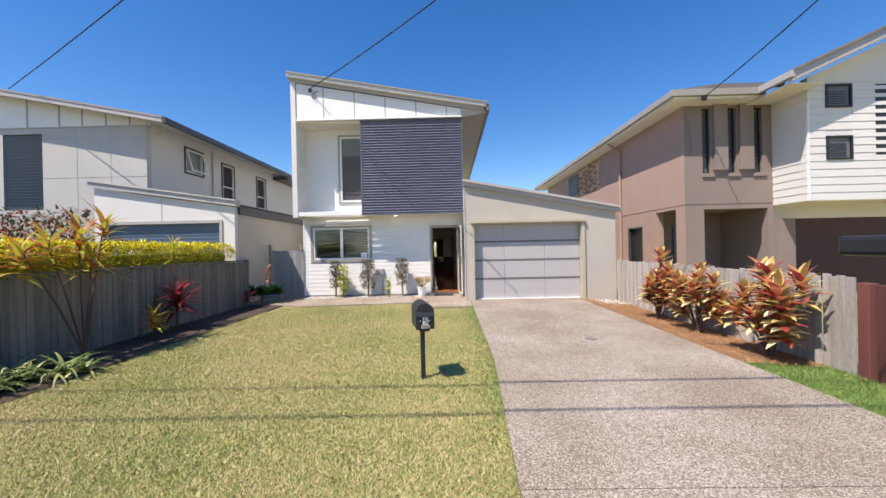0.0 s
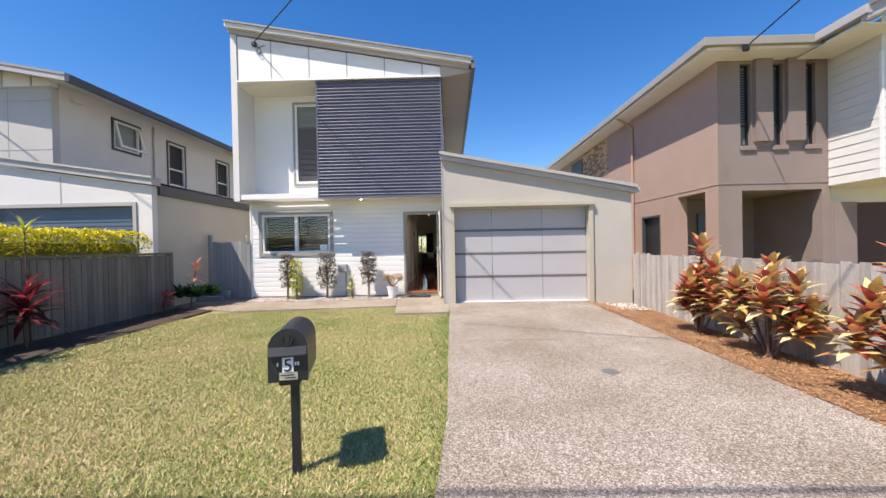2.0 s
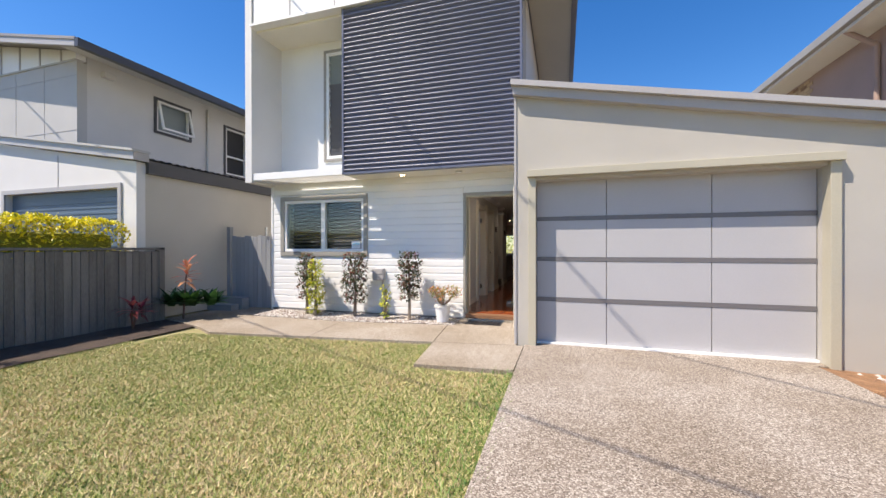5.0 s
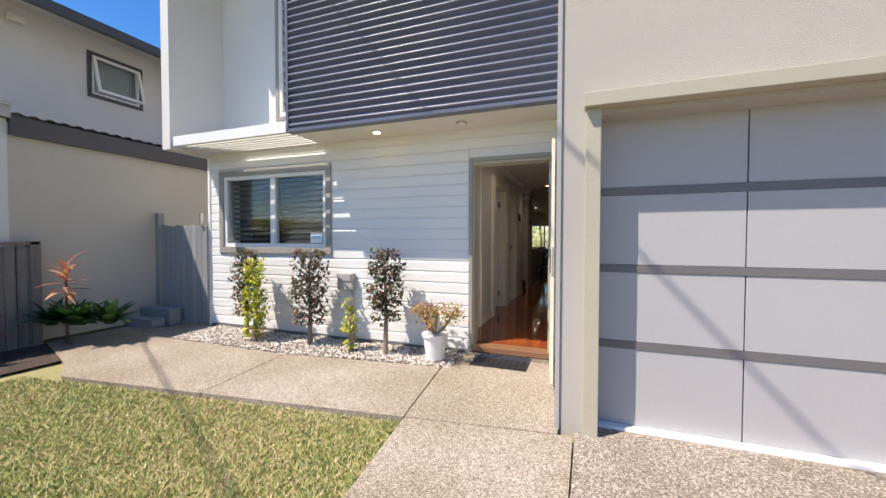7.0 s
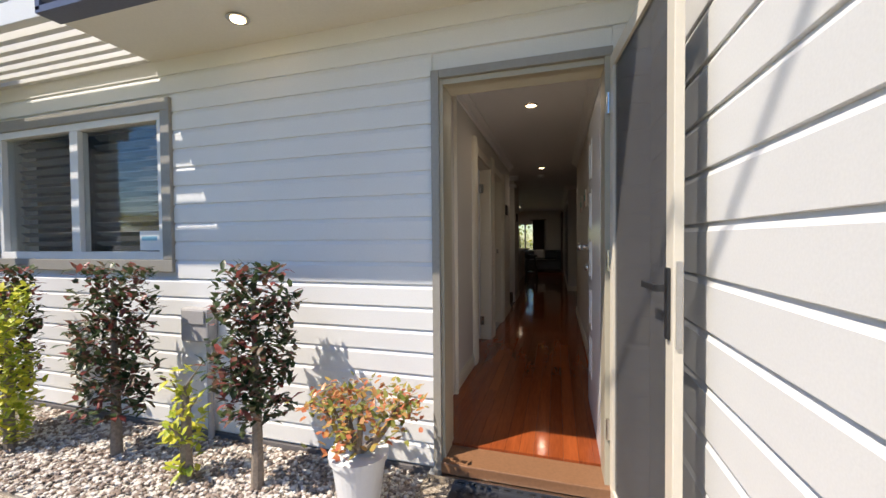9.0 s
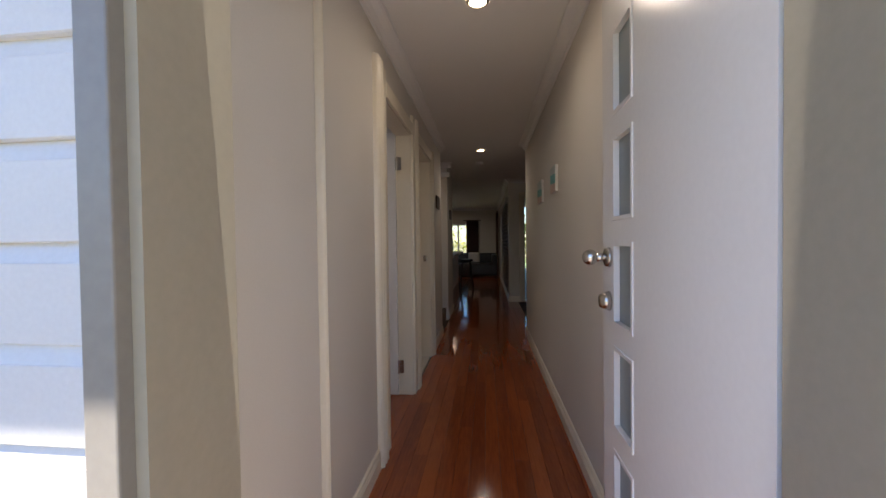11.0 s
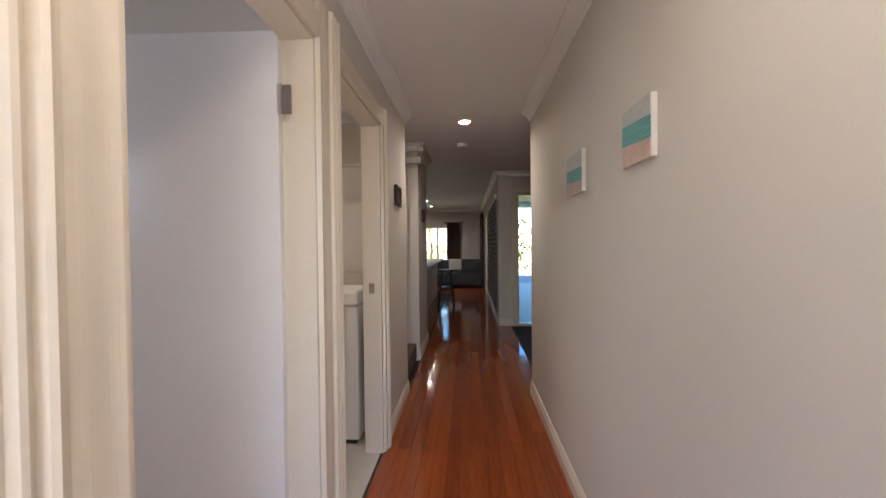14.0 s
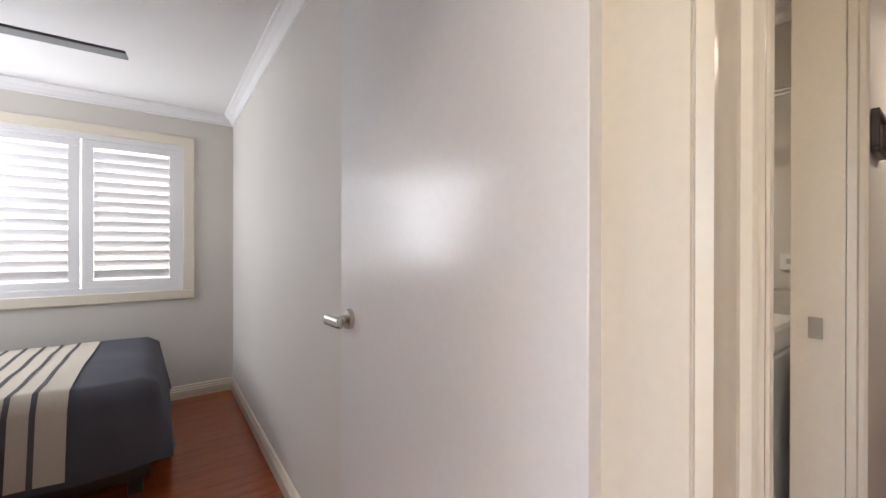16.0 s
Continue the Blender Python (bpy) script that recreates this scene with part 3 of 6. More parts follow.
part("recess_back", holed("y", 12.66, 12.78, -4.72, -2.4, ZB, 5.52, [(-3.58, -2.5, 3.10, 5.20)]), M_WHITE, upper)
part("recess_ceiling", B(-4.72, YF + 0.1, 5.46, -2.72, 12.66, 5.498), M_SOFFIT, upper)
# corrugated box
n_w, pitch = 35, (5.50 - 2.60) / 35
b = bmesh.new()
prev = None
for i in range(n_w * 8 + 1):
    z = 2.60 + i * pitch / 8
    y = YF - 0.012 + 0.021 * math.cos(i * math.tau / 8)
    cur = [b.verts.new((x, y, z)) for x in (-2.70, XR - 0.03)]
    if prev:
        b.faces.new((prev[0], prev[1], cur[1], cur[0]))
    prev = cur
part("corrugated_cladding", b, M_CORR, upper, "slate-blue corrugated steel sheet", smooth=True)
part("cladding_back", B(-2.70, YF + 0.032, 2.60, XR - 0.03, YF + 0.08, 5.50), M_CORR, upper)
for r in ((-2.735, YF - 0.035, 2.58, -2.70, YF + 0.08, 5.50), (XR - 0.03, YF - 0.035, 2.58, XR + 0.005, YF + 0.08, 5.50), (-2.735, YF - 0.035, 2.565, XR + 0.005, YF + 0.08, 2.60)):
    part("cladding_trim", B(*r), M_CORR, upper)
part("box_side", B(-2.735, YF + 0.081, ZB + 0.041, -2.70, 12.66, 5.46), M_WHITE, upper)
part("body_wall", B(-4.80, 12.79, ZB + 0.05, XR - 0.02, 26.6, 5.50), M_NWHITE, upper)
part("body_gable", prism([(-4.80, 5.50), (XR - 0.02, 5.50), (XR - 0.02, rake(XR)), (-4.80, rake(-4.8))], "y", 12.79, 26.6), M_NWHITE, upper)
part("side_wall", B(XR - 0.06, YF + 0.081, ZB + 0.05, XR - 0.021, 12.78, 5.5), M_RENDER, upper)
uw = thing("window_2", "tall upstairs louvre window with white frame and taupe trim", "window", (-3.0, 12.66, 3.1), kind="structure")
part("architrave", ring(bmesh.new(), "y", 12.63, 12.67, -3.66, -2.42, 3.02, 5.28, 0.055), M_TRIM, uw)
part("window_frame", ring(bmesh.new(), "y", 12.64, 12.72, -3.605, -2.5, 3.075, 5.225, 0.06), M_WHITE, uw)
for k in range(14):
    b = B(-3.54, -0.004, 0, -2.5, 0.004, 0.15)
    b.transform(Matrix.Translation((0, 12.71, 3.14 + k * 0.145)) @ Matrix.Rotation(radians(18), 4, "X"))
    part("louvre", b, M_FROST if k > 9 else M_BLIND, uw)
# added dark sheet painted as the shade of the upstairs room
part("room_shade_sheet", B(-3.56, 12.76, 3.1, -2.5, 12.778, 5.2), M_DARK, uw)

roof = thing("roof_upper", "sloping grey metal roof with stepped fascia and wide eave", "roof", (-2, 12, 6), kind="structure")
rx0, rx1 = -4.92, 1.18


def rk(x, d=0.0):
    return rake(x) + d


part("roof_sheet", prism([(rx0, rk(rx0, 0.20)), (rx1, rk(rx1, 0.20)), (rx1, rk(rx1, 0.24)), (rx0, rk(rx0, 0.24))], "y", 11.62, 27), M_ROOF, roof)
part("fascia_lower", prism([(rx0 + 0.02, rk(rx0, 0.0)), (rx1 - 0.08, rk(rx1 - 0.08, 0.0)), (rx1 - 0.08, rk(rx1 - 0.08, 0.1)), (rx0 + 0.02, rk(rx0, 0.1))], "y", 11.78, 11.84), M_FASCIA, roof)
part("fascia_upper", prism([(rx0, rk(rx0, 0.1)), (rx1, rk(rx1, 0.1)), (rx1, rk(rx1, 0.2)), (rx0, rk(rx0, 0.2))], "y", 11.66, 11.84), M_NWHITE, roof)
part("eave_soffit", prism([(XR, rk(XR, 0.0)), (rx1 - 0.03, rk(rx1, 0.0)), (rx1 - 0.03, rk(rx1, 0.03)), (XR, rk(XR, 0.03))], "y", 11.84, 27), M_TRIML, roof)
part("eave_gutter", prism([(rx1 - 0.03, rk(rx1, -0.02)), (rx1 + 0.07, rk(rx1, -0.02)), (rx1 + 0.07, rk(rx1, 0.17)), (rx1 - 0.03, rk(rx1, 0.17))], "y", 11.66, 27), M_GRAIL, roof)
part("rake_end", prism([(XR + 0.01, 5.50), (XR + 0.01, rk(XR)), (rx1 - 0.04, rk(rx1)), (rx1 - 0.10, rk(rx1) - 0.03)], "y", 11.85, 11.89), M_RENDER, roof)
for xx, yy in ((-1.6, 15), (0.35, 14)):
    sp = thing("solar_panel", "dark solar panel edge above the roof", "solar panel", (xx, yy, rk(xx, 0.25)), group="roof solar panels")
    part("panel", B(xx - 0.5, yy, rk(xx, 0.33), xx + 0.2, yy + 1.6, rk(xx, 0.37)), M_BLACK, sp)
    part("strut", B(xx - 0.05, yy + 0.1, rk(xx, 0.22), xx, yy + 0.15, rk(xx, 0.33)), M_BLACK, sp)
insulator = thing("cable_bracket", "black service cable bracket with coiled wire on the gable", "cable bracket", (-4.25, YF, 6.4))
part("bracket", B(-4.30, YF - 0.10, 6.40, -4.21, YF - 0.001, 6.50, 0.01), M_BLACK, insulator)
tube("coil", [(-4.25 + 0.02 * k + 0.10 * math.sin(k * 0.55), YF - 0.05, 6.40 - 0.10 * (1 - math.cos(k * 0.55))) for k in range(13)], 0.008, M_CABLE, insulator)

# garage
garage = thing("garage_front", "beige rendered garage wall under a sloping parapet", "garage", (2.5, 11, 0), kind="structure")


def gtop(x):
    return 3.30 + (x - 0.3) * (2.45 - 3.30) / 4.4


GX0, GX1 = 0.416, 4.66
OP = (0.66, 3.70, 2.14)
part("wall", prism([(GX0, -0.25), (OP[0], -0.25), (OP[0], gtop(OP[0])), (GX0, gtop(GX0))], "y", 11.0, 11.22), M_RENDER, garage)
part("wall", prism([(OP[0], OP[2]), (OP[1], OP[2]), (OP[1], gtop(OP[1])), (OP[0], gtop(OP[0]))], "y", 11.0, 11.22), M_RENDER, garage)
part("wall", prism([(OP[1], -0.25), (GX1, -0.25), (GX1, gtop(GX1)), (OP[1], gtop(OP[1]))], "y", 11.0, 11.22), M_RENDER, garage)
part("side_wall", B(GX1 - 0.2, 11.22, -0.25, GX1, 19.6, gtop(GX1) - 0.02), M_RENDER, garage)
part("parapet_cap", prism([(GX0 - 0.06, gtop(GX0) + 0.09), (GX1 + 0.08, gtop(GX1) + 0.07), (GX1 + 0.08, gtop(GX1) + 0.14), (GX0 - 0.06, gtop(GX0) + 0.16)], "y", 10.84, 11.25), M_FASCIA, garage)
part("parapet_fascia", prism([(GX0 - 0.04, gtop(GX0) - 0.02), (GX1 + 0.05, gtop(GX1) - 0.04), (GX1 + 0.05, gtop(GX1) + 0.068), (GX0 - 0.04, gtop(GX0) + 0.088)], "y", 10.90, 11.24), M_FASCIA, garage)
part("roof_sheet", prism([(GX0 + 0.03, gtop(GX0) + 0.02), (GX1 + 0.1, gtop(GX1) - 0.02), (GX1 + 0.1, gtop(GX1) + 0.03), (GX0 + 0.03, gtop(GX0) + 0.06)], "y", 11.26, 19.6), M_ROOF, garage)
part("gutter", B(GX1 + 0.06, 10.92, gtop(GX1) - 0.02, GX1 + 0.16, 19.6, gtop(GX1) + 0.09), M_FASCIA, garage)
for r in ((OP[0] - 0.09, 10.955, -0.1, OP[0] + 0.005, 11.10, OP[2] + 0.034), (OP[1] - 0.005, 10.955, -0.1, OP[1] + 0.09, 11.10, OP[2] + 0.034), (OP[0] - 0.10, 10.90, OP[2] + 0.035, OP[1] + 0.10, 11.10, OP[2] + 0.125)):
    part("architrave", B(*r, 0.004), M_TRIML, garage, "light beige door architrave")
gdoor = thing("garage_door", "closed grey panelled sectional garage door", "garage door", (2.2, 11.16, 0))
rows = 4
zr = (OP[2] - 0.0) / rows
DY, DU = 0.04, 0.045
xj = (OP[0] + 0.005, 1.53, 2.69, OP[1] - 0.005)
for r in range(rows):
    for c in range(3):
        part("panel", B(xj[c] + 0.004, 11.145 + DY, r * zr + (0.028 + DU if r else -0.02), xj[c + 1] - 0.004, 11.18 + DY, (r + 1) * zr - 0.028 + DU, 0.002), M_GDOOR, gdoor)
    if r:
        part("rail", B(OP[0] + 0.005, 11.140 + DY, r * zr - 0.027 + DU, OP[1] - 0.005, 11.18 + DY, r * zr + 0.027 + DU), M_GRAIL, gdoor, "dark grey rail")
part("backing", B(OP[0], 11.221, -0.1, OP[1], 11.24, OP[2] + 0.05), M_GRAIL, gdoor)
part("bottom_seal", B(OP[0] + 0.006, 11.12, -0.01, OP[1] - 0.006, 11.184, 0.018, 0.003), M_PLASTIC_W, gdoor)

# weatherboards
def board_mesh(length, axis):
    """A board with a square foot and a bevelled top edge that runs back under the next one."""
    p = PITCH[axis]
    prof = [(0.02, 0.0), (0.001, 0.0), (-0.001, 0.002), (-0.001, p - 0.026), (0.0005, p - 0.0245), (0.0105, p), (0.02, p)]
    b = prism(prof, axis, 0, length)
    me = bpy.data.meshes.new("weatherboard")
    b.to_mesh(me)
    b.free()
    me.materials.append(M_WHITE)
    return me


PITCH = {"x": 0.1275, "y": 0.16}
cache = {}


def board(parent, axis, start, length, fixed, z):
    key = (axis, round(length, 3))
    if key not in cache:
        cache[key] = board_mesh(length, axis)
    return piece("weatherboard", cache[key], parent, (start, fixed, z) if axis == "x" else (fixed, start, z))


for k in range(20):
    z = 0.047 + k * 0.1275
    cuts = [(-4.755, 0.398)]
    for h in ((WIN[0], WIN[1], WIN[2], WIN[3]), (DOOR[0], DOOR[1], -1, DOOR[3])):
        if z + 0.1275 > h[2] + 0.02 and z < h[3] - 0.02:
            cuts = [c for a in cuts for c in ((a[0], min(a[1], h[0])), (max(a[0], h[1]), a[1])) if c[1] - c[0] > 0.01]
    for a in cuts:
        board(wall_front, "x", a[0], a[1] - a[0], YW, z)
wall_garage_side = structure("wall_garage_side", B(0.421, 11.221, -0.1, 0.52, YW + 0.0, gtop(0.34)), M_WHITE, "white weatherboard side wall of the garage", "wall")
for k in range(21):
    board(wall_garage_side, "y", 11.05, YW - 11.055, 0.401, -0.079 + k * 0.16)
part("corner_strip", B(0.385, 10.985, 0.0, 0.415, 11.05, gtop(0.4) - 0.03), M_FASCIA, wall_garage_side)

# meter box
meter = thing("meter_box", "grey plastic service box with cover on the weatherboards", "meter box", (-2.3, YW - 0.03, 0.6))
part("body", B(-2.42, YW - 0.09, 0.66, -2.19, YW - 0.009, 0.88, 0.012), M_FASCIA, meter)
part("lid", B(-2.40, YW - 0.10, 0.78, -2.21, YW - 0.091, 0.87, 0.004), M_FASCIA, meter)
part("conduit", cyl(bmesh.new(), (-2.23, YW - 0.04, 0.0), (-2.23, YW - 0.04, 0.66), 0.02), M_FASCIA, meter)

# side gate
gate = thing("side_gate", "grey vertical board side gate beside the house", "gate", (-5.3, 12.42, 0))
for i in range(9):
    part("board", B(-5.80 + i * 0.113, 12.40, 0.02, -5.80 + i * 0.113 + 0.108, 12.42, 1.53 - 0.012 * (i % 3), 0.003), M_GATE, gate)
part("post", B(-5.92, 12.38, 0.0, -5.83, 12.47, 1.72, 0.004), M_GATE, gate)
for z in (0.35, 1.3):
    part("rail", B(-5.80, 12.421, z, -4.8, 12.46, z + 0.08), M_GATE, gate)
part("latch", B(-4.90, 12.36, 1.52, -4.86, 12.40, 1.70, 0.004), M_CHROME, gate)
for i, z in enumerate((0.12, 0.24)):
    st = thing("sleeper_step", "dark timber sleeper edging beside the gate", "sleeper", (-5.6, 11.9 + i * 0.2, 0), group="sleeper edging")
    part("sleeper", B(-5.98, 11.95 + i * 0.22, 0.0, -5.35 + i * 0.05, 12.14 + i * 0.22, z, 0.008), M_GATE, st)

# ---------------- letterbox ----------------
mb = thing("letterbox", "black arched metal letterbox on a square post with number 5", "letterbox", (-0.46, 4.55, 0))
part("post", B(-0.465, 4.53, -0.1, -0.415, 4.58, 0.575, 0.004), M_BLACK, mb)
part("bracket", B(-0.50, 4.38, 0.55, -0.38, 4.72, 0.588, 0.01), M_BLACK, mb)
arch = [(-0.1, 0.0), (0.1, 0.0)] + [(0.1 * math.cos(a), 0.175 + 0.11 * math.sin(a)) for a in (math.pi * k / 16 for k in range(17))]
bx, bz = -0.44, 0.59
part("shell", prism([(bx + p[0], bz + p[1]) for p in arch], "y", 4.36, 4.75), M_BLACK, mb)
part("door", prism([(bx + p[0] * 1.05, bz - 0.004 + p[1] * 1.03) for p in arch], "y", 4.340, 4.359), M_BLACK, mb)
part("hood", prism([(4.34, bz + 0.146), (4.312, bz + 0.142), (4.312, bz + 0.148), (4.334, bz + 0.190), (4.34, bz + 0.190)], "x", bx - 0.10, bx + 0.10), M_BLACK, mb)
part("number_plate", B(bx - 0.029, 4.332, bz + 0.05, bx + 0.029, 4.339, bz + 0.132), M_PLASTIC_W, mb, "white number plate")
for u in (-0.058, 0.036, 0.05):
    part("letter_bar", B(bx + u, 4.334, bz + 0.085, bx + u + 0.008, 4.339, bz + 0.105), M_PLASTIC_W, mb)
part("paper_label", B(bx - 0.045, 4.3335, bz + 0.008, bx + 0.05, 4.339, bz + 0.048), M_TRIML, mb, "tan paper label")
for u, w, z in ((-0.038, 0.07, 0.032), (-0.015, 0.055, 0.017)):
    part("text_bar", B(bx + u, 4.3322, bz + z, bx + u + w, 4.333, bz + z + 0.006), M_LABEL_B, mb)
b = bmesh.new()
box(b, bx - 0.012, 4.332, bz + 0.19, bx + 0.012, 4.3395, bz + 0.255), box(b, bx - 0.022, 4.3325, bz + 0.205, bx + 0.022, 4.3395, bz + 0.213)
for q in (-1, 1):
    cyl(b, (bx + q * 0.014, 4.336, bz + 0.20), (bx + q * 0.03, 4.336, bz + 0.238), 0.004, 0.008, 8)
part("emblem", b, M_BLACK, mb)
font = bpy.data.curves.new("digit", "FONT")
font.body, font.size, font.extrude, font.align_x = "5", 0.098, 0.001, "CENTER"
tmp = bpy.data.objects.new("digit", font)
me5 = bpy.data.meshes.new_from_object(tmp)
me5.materials.append(M_LABEL_B)
bpy.data.objects.remove(tmp)
dg = new("house_number", me5)
dg.parent = mb
dg.rotation_euler = (radians(90), 0, 0)
dg.location = Vector((bx, 4.3305, bz + 0.057)) - ROOT[mb.name]
tagged(dg, "black number 5")
mb.rotation_euler = (0, 0, radians(13))
mb.location.x += 0.055

# ---------------- fences ----------------
fence_w = thing("paling_fence_west", "weathered grey timber paling fence with capping", "fence", (-5.85, 6, 0))
pal = B(-0.011, 0, 0, 0.011, 0.097, 1.28, 0.002)
pal_me = bpy.data.meshes.new("paling")
pal.to_mesh(pal_me)
pal.free()
pal_me.materials.append(M_FENCE)
y = -1.0
while y < 10.9:
    piece("paling", pal_me, fence_w, (-5.85 + random.uniform(-0.006, 0.006), y, -0.06 + random.uniform(-0.012, 0.012)), (random.uniform(-0.006, 0.006), 0, 0))
    y += 0.103
part("capping", B(-5.90, -1, 1.235, -5.82, 10.95, 1.275, 0.004), M_FENCE, fence_w)
part("rail", B(-5.91, -1, 0.3, -5.862, 10.95, 0.39), M_FENCE, fence_w)
part("end_post", B(-5.93, 10.86, -0.1, -5.82, 10.96, 1.28, 0.004), M_FENCE, fence_w)
part("backing", B(-5.95, -1, -0.1, -5.912, 10.85, 1.2), M_FENCE, fence_w)

fence_e = thing("paling_fence_east", "silver-grey timber paling fence beside the mulch bed", "fence", (4.66, 8, 0))
pal_r = pal_me.copy()
pal_r.materials.clear()
pal_r.materials.append(M_FENCE_R)
for v in pal_r.vertices:
    v.co.z *= 0.93
y = 4.6
while y < 10.9:
    piece("paling", pal_r, fence_e, (4.67 + random.uniform(-0.012, 0.012), y, -0.13 + random.uniform(-0.02, 0.02)), (random.uniform(-0.012, 0.012), 0, 0))
    y += 0.099
for z in (0.2, 0.8):
    part("rail", B(4.685, 4.6, z, 4.73, 10.95, z + 0.08), M_FENCE_R, fence_e)
for i, (yy, zt) in enumerate(((4.40, 1.0), (4.20, 0.99))):
    rp = thing("gate_post", "peeling maroon painted timber gate post", "post", (4.68, yy, -0.1), group="maroon posts")
    part("post", B(4.62, yy, -0.15, 4.74, yy + 0.13, zt, 0.005), M_REDPOST, rp)
bg = thing("slatted_gate", "black metal slatted gate with gold-edged slats", "gate", (4.7, 3.8, -0.1))
part("gate_frame", B(4.66, 4.02, -0.12, 4.73, 4.12, 0.98, 0.004), M_BLACK, bg)
part("top_rail", B(4.66, 2.6, 0.84, 4.73, 4.019, 0.98, 0.004), M_BLACK, bg)
for k in range(9):
    part("slat", B(4.68, 2.6, -0.05 + k * 0.098, 4.71, 4.019, 0.01 + k * 0.098), M_BLACK, bg)
bar = thing("covered_barbecue", "black covered market umbrella stand behind the fence", "cover", (5.6, 5.0, 0))
part("cover", B(5.45, 4.6, 1.27, 6.6, 5.6, 1.55, 0.06), M_BLACK, bar)
part("leg", B(5.50, 4.75, -0.1, 5.55, 4.8, 1.28), M_FASCIA, bar)
part("leg", B(6.45, 5.4, -0.1, 6.5, 5.45, 1.28), M_FASCIA, bar)

# ---------------- neighbour to the west ----------------
nw = thing("neighbour_house_west", "two-storey pale grey neighbouring house with dark gutters", "house", (-11, 14, 0))


def nrk(x):
    return 5.85 + (x + 9.7) * (-0.193)


NX, NY = -9.7, 12.07
part("front_wall", holed("y", NY, NY + 0.2, -16.5, NX, -0.2, 5.62, [(-14.4, -13.1, 3.0, 5.45)]), M_NGREY, nw, "pale grey panelled wall")
for x in (-11.97, -10.87):
    part("panel_joint", B(x - 0.008, NY - 0.006, 2.9, x + 0.008, NY - 0.001, 5.6), M_FASCIA, nw)
for z in (4.02, 5.29):
    part("panel_joint", B(-13.1, NY - 0.007, z - 0.008, NX, NY - 0.0015, z + 0.008), M_FASCIA, nw)
part("gable_wall", prism([(-16.5, 5.66), (NX, 5.66), (NX, nrk(NX) - 0.02), (-16.5, nrk(-16.5) - 0.02)], "y", NY - 0.02, NY + 0.18), M_WHITE, nw, "white gable panels")
for x in (-13.55, -12.5, -11.75, -10.98, -10.2):
    part("gable_batten", B(x - 0.018, NY - 0.04, 5.66, x + 0.018, NY - 0.021, nrk(x) - 0.03), M_FASCIA, nw)
part("gable_trim", B(-16.5, NY - 0.03, 5.62, NX, NY + 0.1, 5.659), M_NGREY, nw)
for k in range(24):
    b = B(-14.38, -0.005, 0, -13.12, 0.005, 0.11)
    b.transform(Matrix.Translation((0, NY + 0.08, 3.02 + k * 0.1)) @ Matrix.Rotation(radians(28), 4, "X"))
    part("shutter_slat", b, M_NBLUE, nw)
part("shutter_back", B(-14.4, NY + 0.15, 3.0, -13.1, NY + 0.19, 5.45), M_NBLUE, nw)
nwins = ((13.87, 14.88, 4.50, 5.40), (16.15, 17.05, 3.72, 5.31), (19.07, 20.0, 3.68, 5.27))
part("side_wall", holed("x", NX - 0.2, NX, NY + 0.2, 26, -0.2, 5.84, nwins), M_NSIDE, nw, "cream grey side wall")
for i, (y0, y1, z0, z1) in enumerate(nwins):
    w = part("window", ring(bmesh.new(), "x", NX - 0.02, NX + 0.03, y0 - 0.05, y1 + 0.05, z0 - 0.05, z1 + 0.05, 0.07), M_FASCIA_D, nw, "dark-trimmed window")
    part("frame", ring(bmesh.new(), "x", NX - 0.06, NX + 0.01, y0 + 0.02, y1 - 0.02, z0 + 0.02, z1 - 0.02, 0.05), M_WHITE, w)
    # the dark panes carry the unlit rooms' shade in their colour
    part("pane", B(NX - 0.10, y0, z0, NX - 0.08, y1, z1), M_FROST if i == 0 else M_DARK, w)
    if i:
        part("transom", B(NX - 0.06, y0 + 0.07, (z0 * 0.62 + z1 * 0.38), NX + 0.005, y1 - 0.07, (z0 * 0.62 + z1 * 0.38) + 0.05), M_WHITE, w)
b = ring(bmesh.new(), "x", -0.02, 0.02, 0.02, 0.98, -0.86, -0.02, 0.06)
b.transform(Matrix.Translation((NX + 0.03, 13.88, 5.38)) @ Matrix.Rotation(radians(-14), 4, "Y"))
part("open_sash", b, M_WHITE, nw, "open white awning sash")
part("roof", prism([(-16.8, nrk(-16.8)), (-8.75, nrk(-8.75)), (-8.75, nrk(-8.75) + 0.06), (-16.8, nrk(-16.8) + 0.06)], "y", 11.5, 22), M_ROOF, nw, "grey sheet roof")
part("rake_fascia", prism([(-16.8, nrk(-16.8) - 0.13), (-8.75, nrk(-8.75) - 0.13), (-8.75, nrk(-8.75) - 0.001), (-16.8, nrk(-16.8) - 0.001)], "y", 11.52, 11.6), M_FASCIA, nw)
part("eave_soffit", prism([(NX, nrk(NX) - 0.06), (-8.75, nrk(-8.75) - 0.06), (-8.75, nrk(-8.75) - 0.03), (NX, nrk(NX) - 0.03)], "y", 11.61, 22), M_NWHITE, nw)
part("gutter", B(-8.76, 11.5, nrk(-8.75) - 0.16, -8.64, 20.8, nrk(-8.75) + 0.02), M_FASCIA_D, nw, "dark gutter")
part("lower_eave", B(NX, 20.9, 5.45, -8.9, 27, 5.58), M_FASCIA_D, nw)
part("downpipe", cyl(bmesh.new(), (NX + 0.05, 15.48, 2.8), (NX + 0.05, 15.48, 5.62), 0.045), M_NSIDE, nw)
part("floodlight", B(NX, 12.55, 5.42, NX + 0.16, 12.80, 5.56, 0.02), M_NSIDE, nw)
nw.scale = (0.945, 0.945, 0.945)
nw.location = Vector((0, 2, 1.35)) + (Vector(nw.location) - Vector((0, 2, 1.35))) * 0.945
ng = thing("neighbour_garage_west", "low white rendered garage with blue roller door", "garage", (-8, 11, 0))


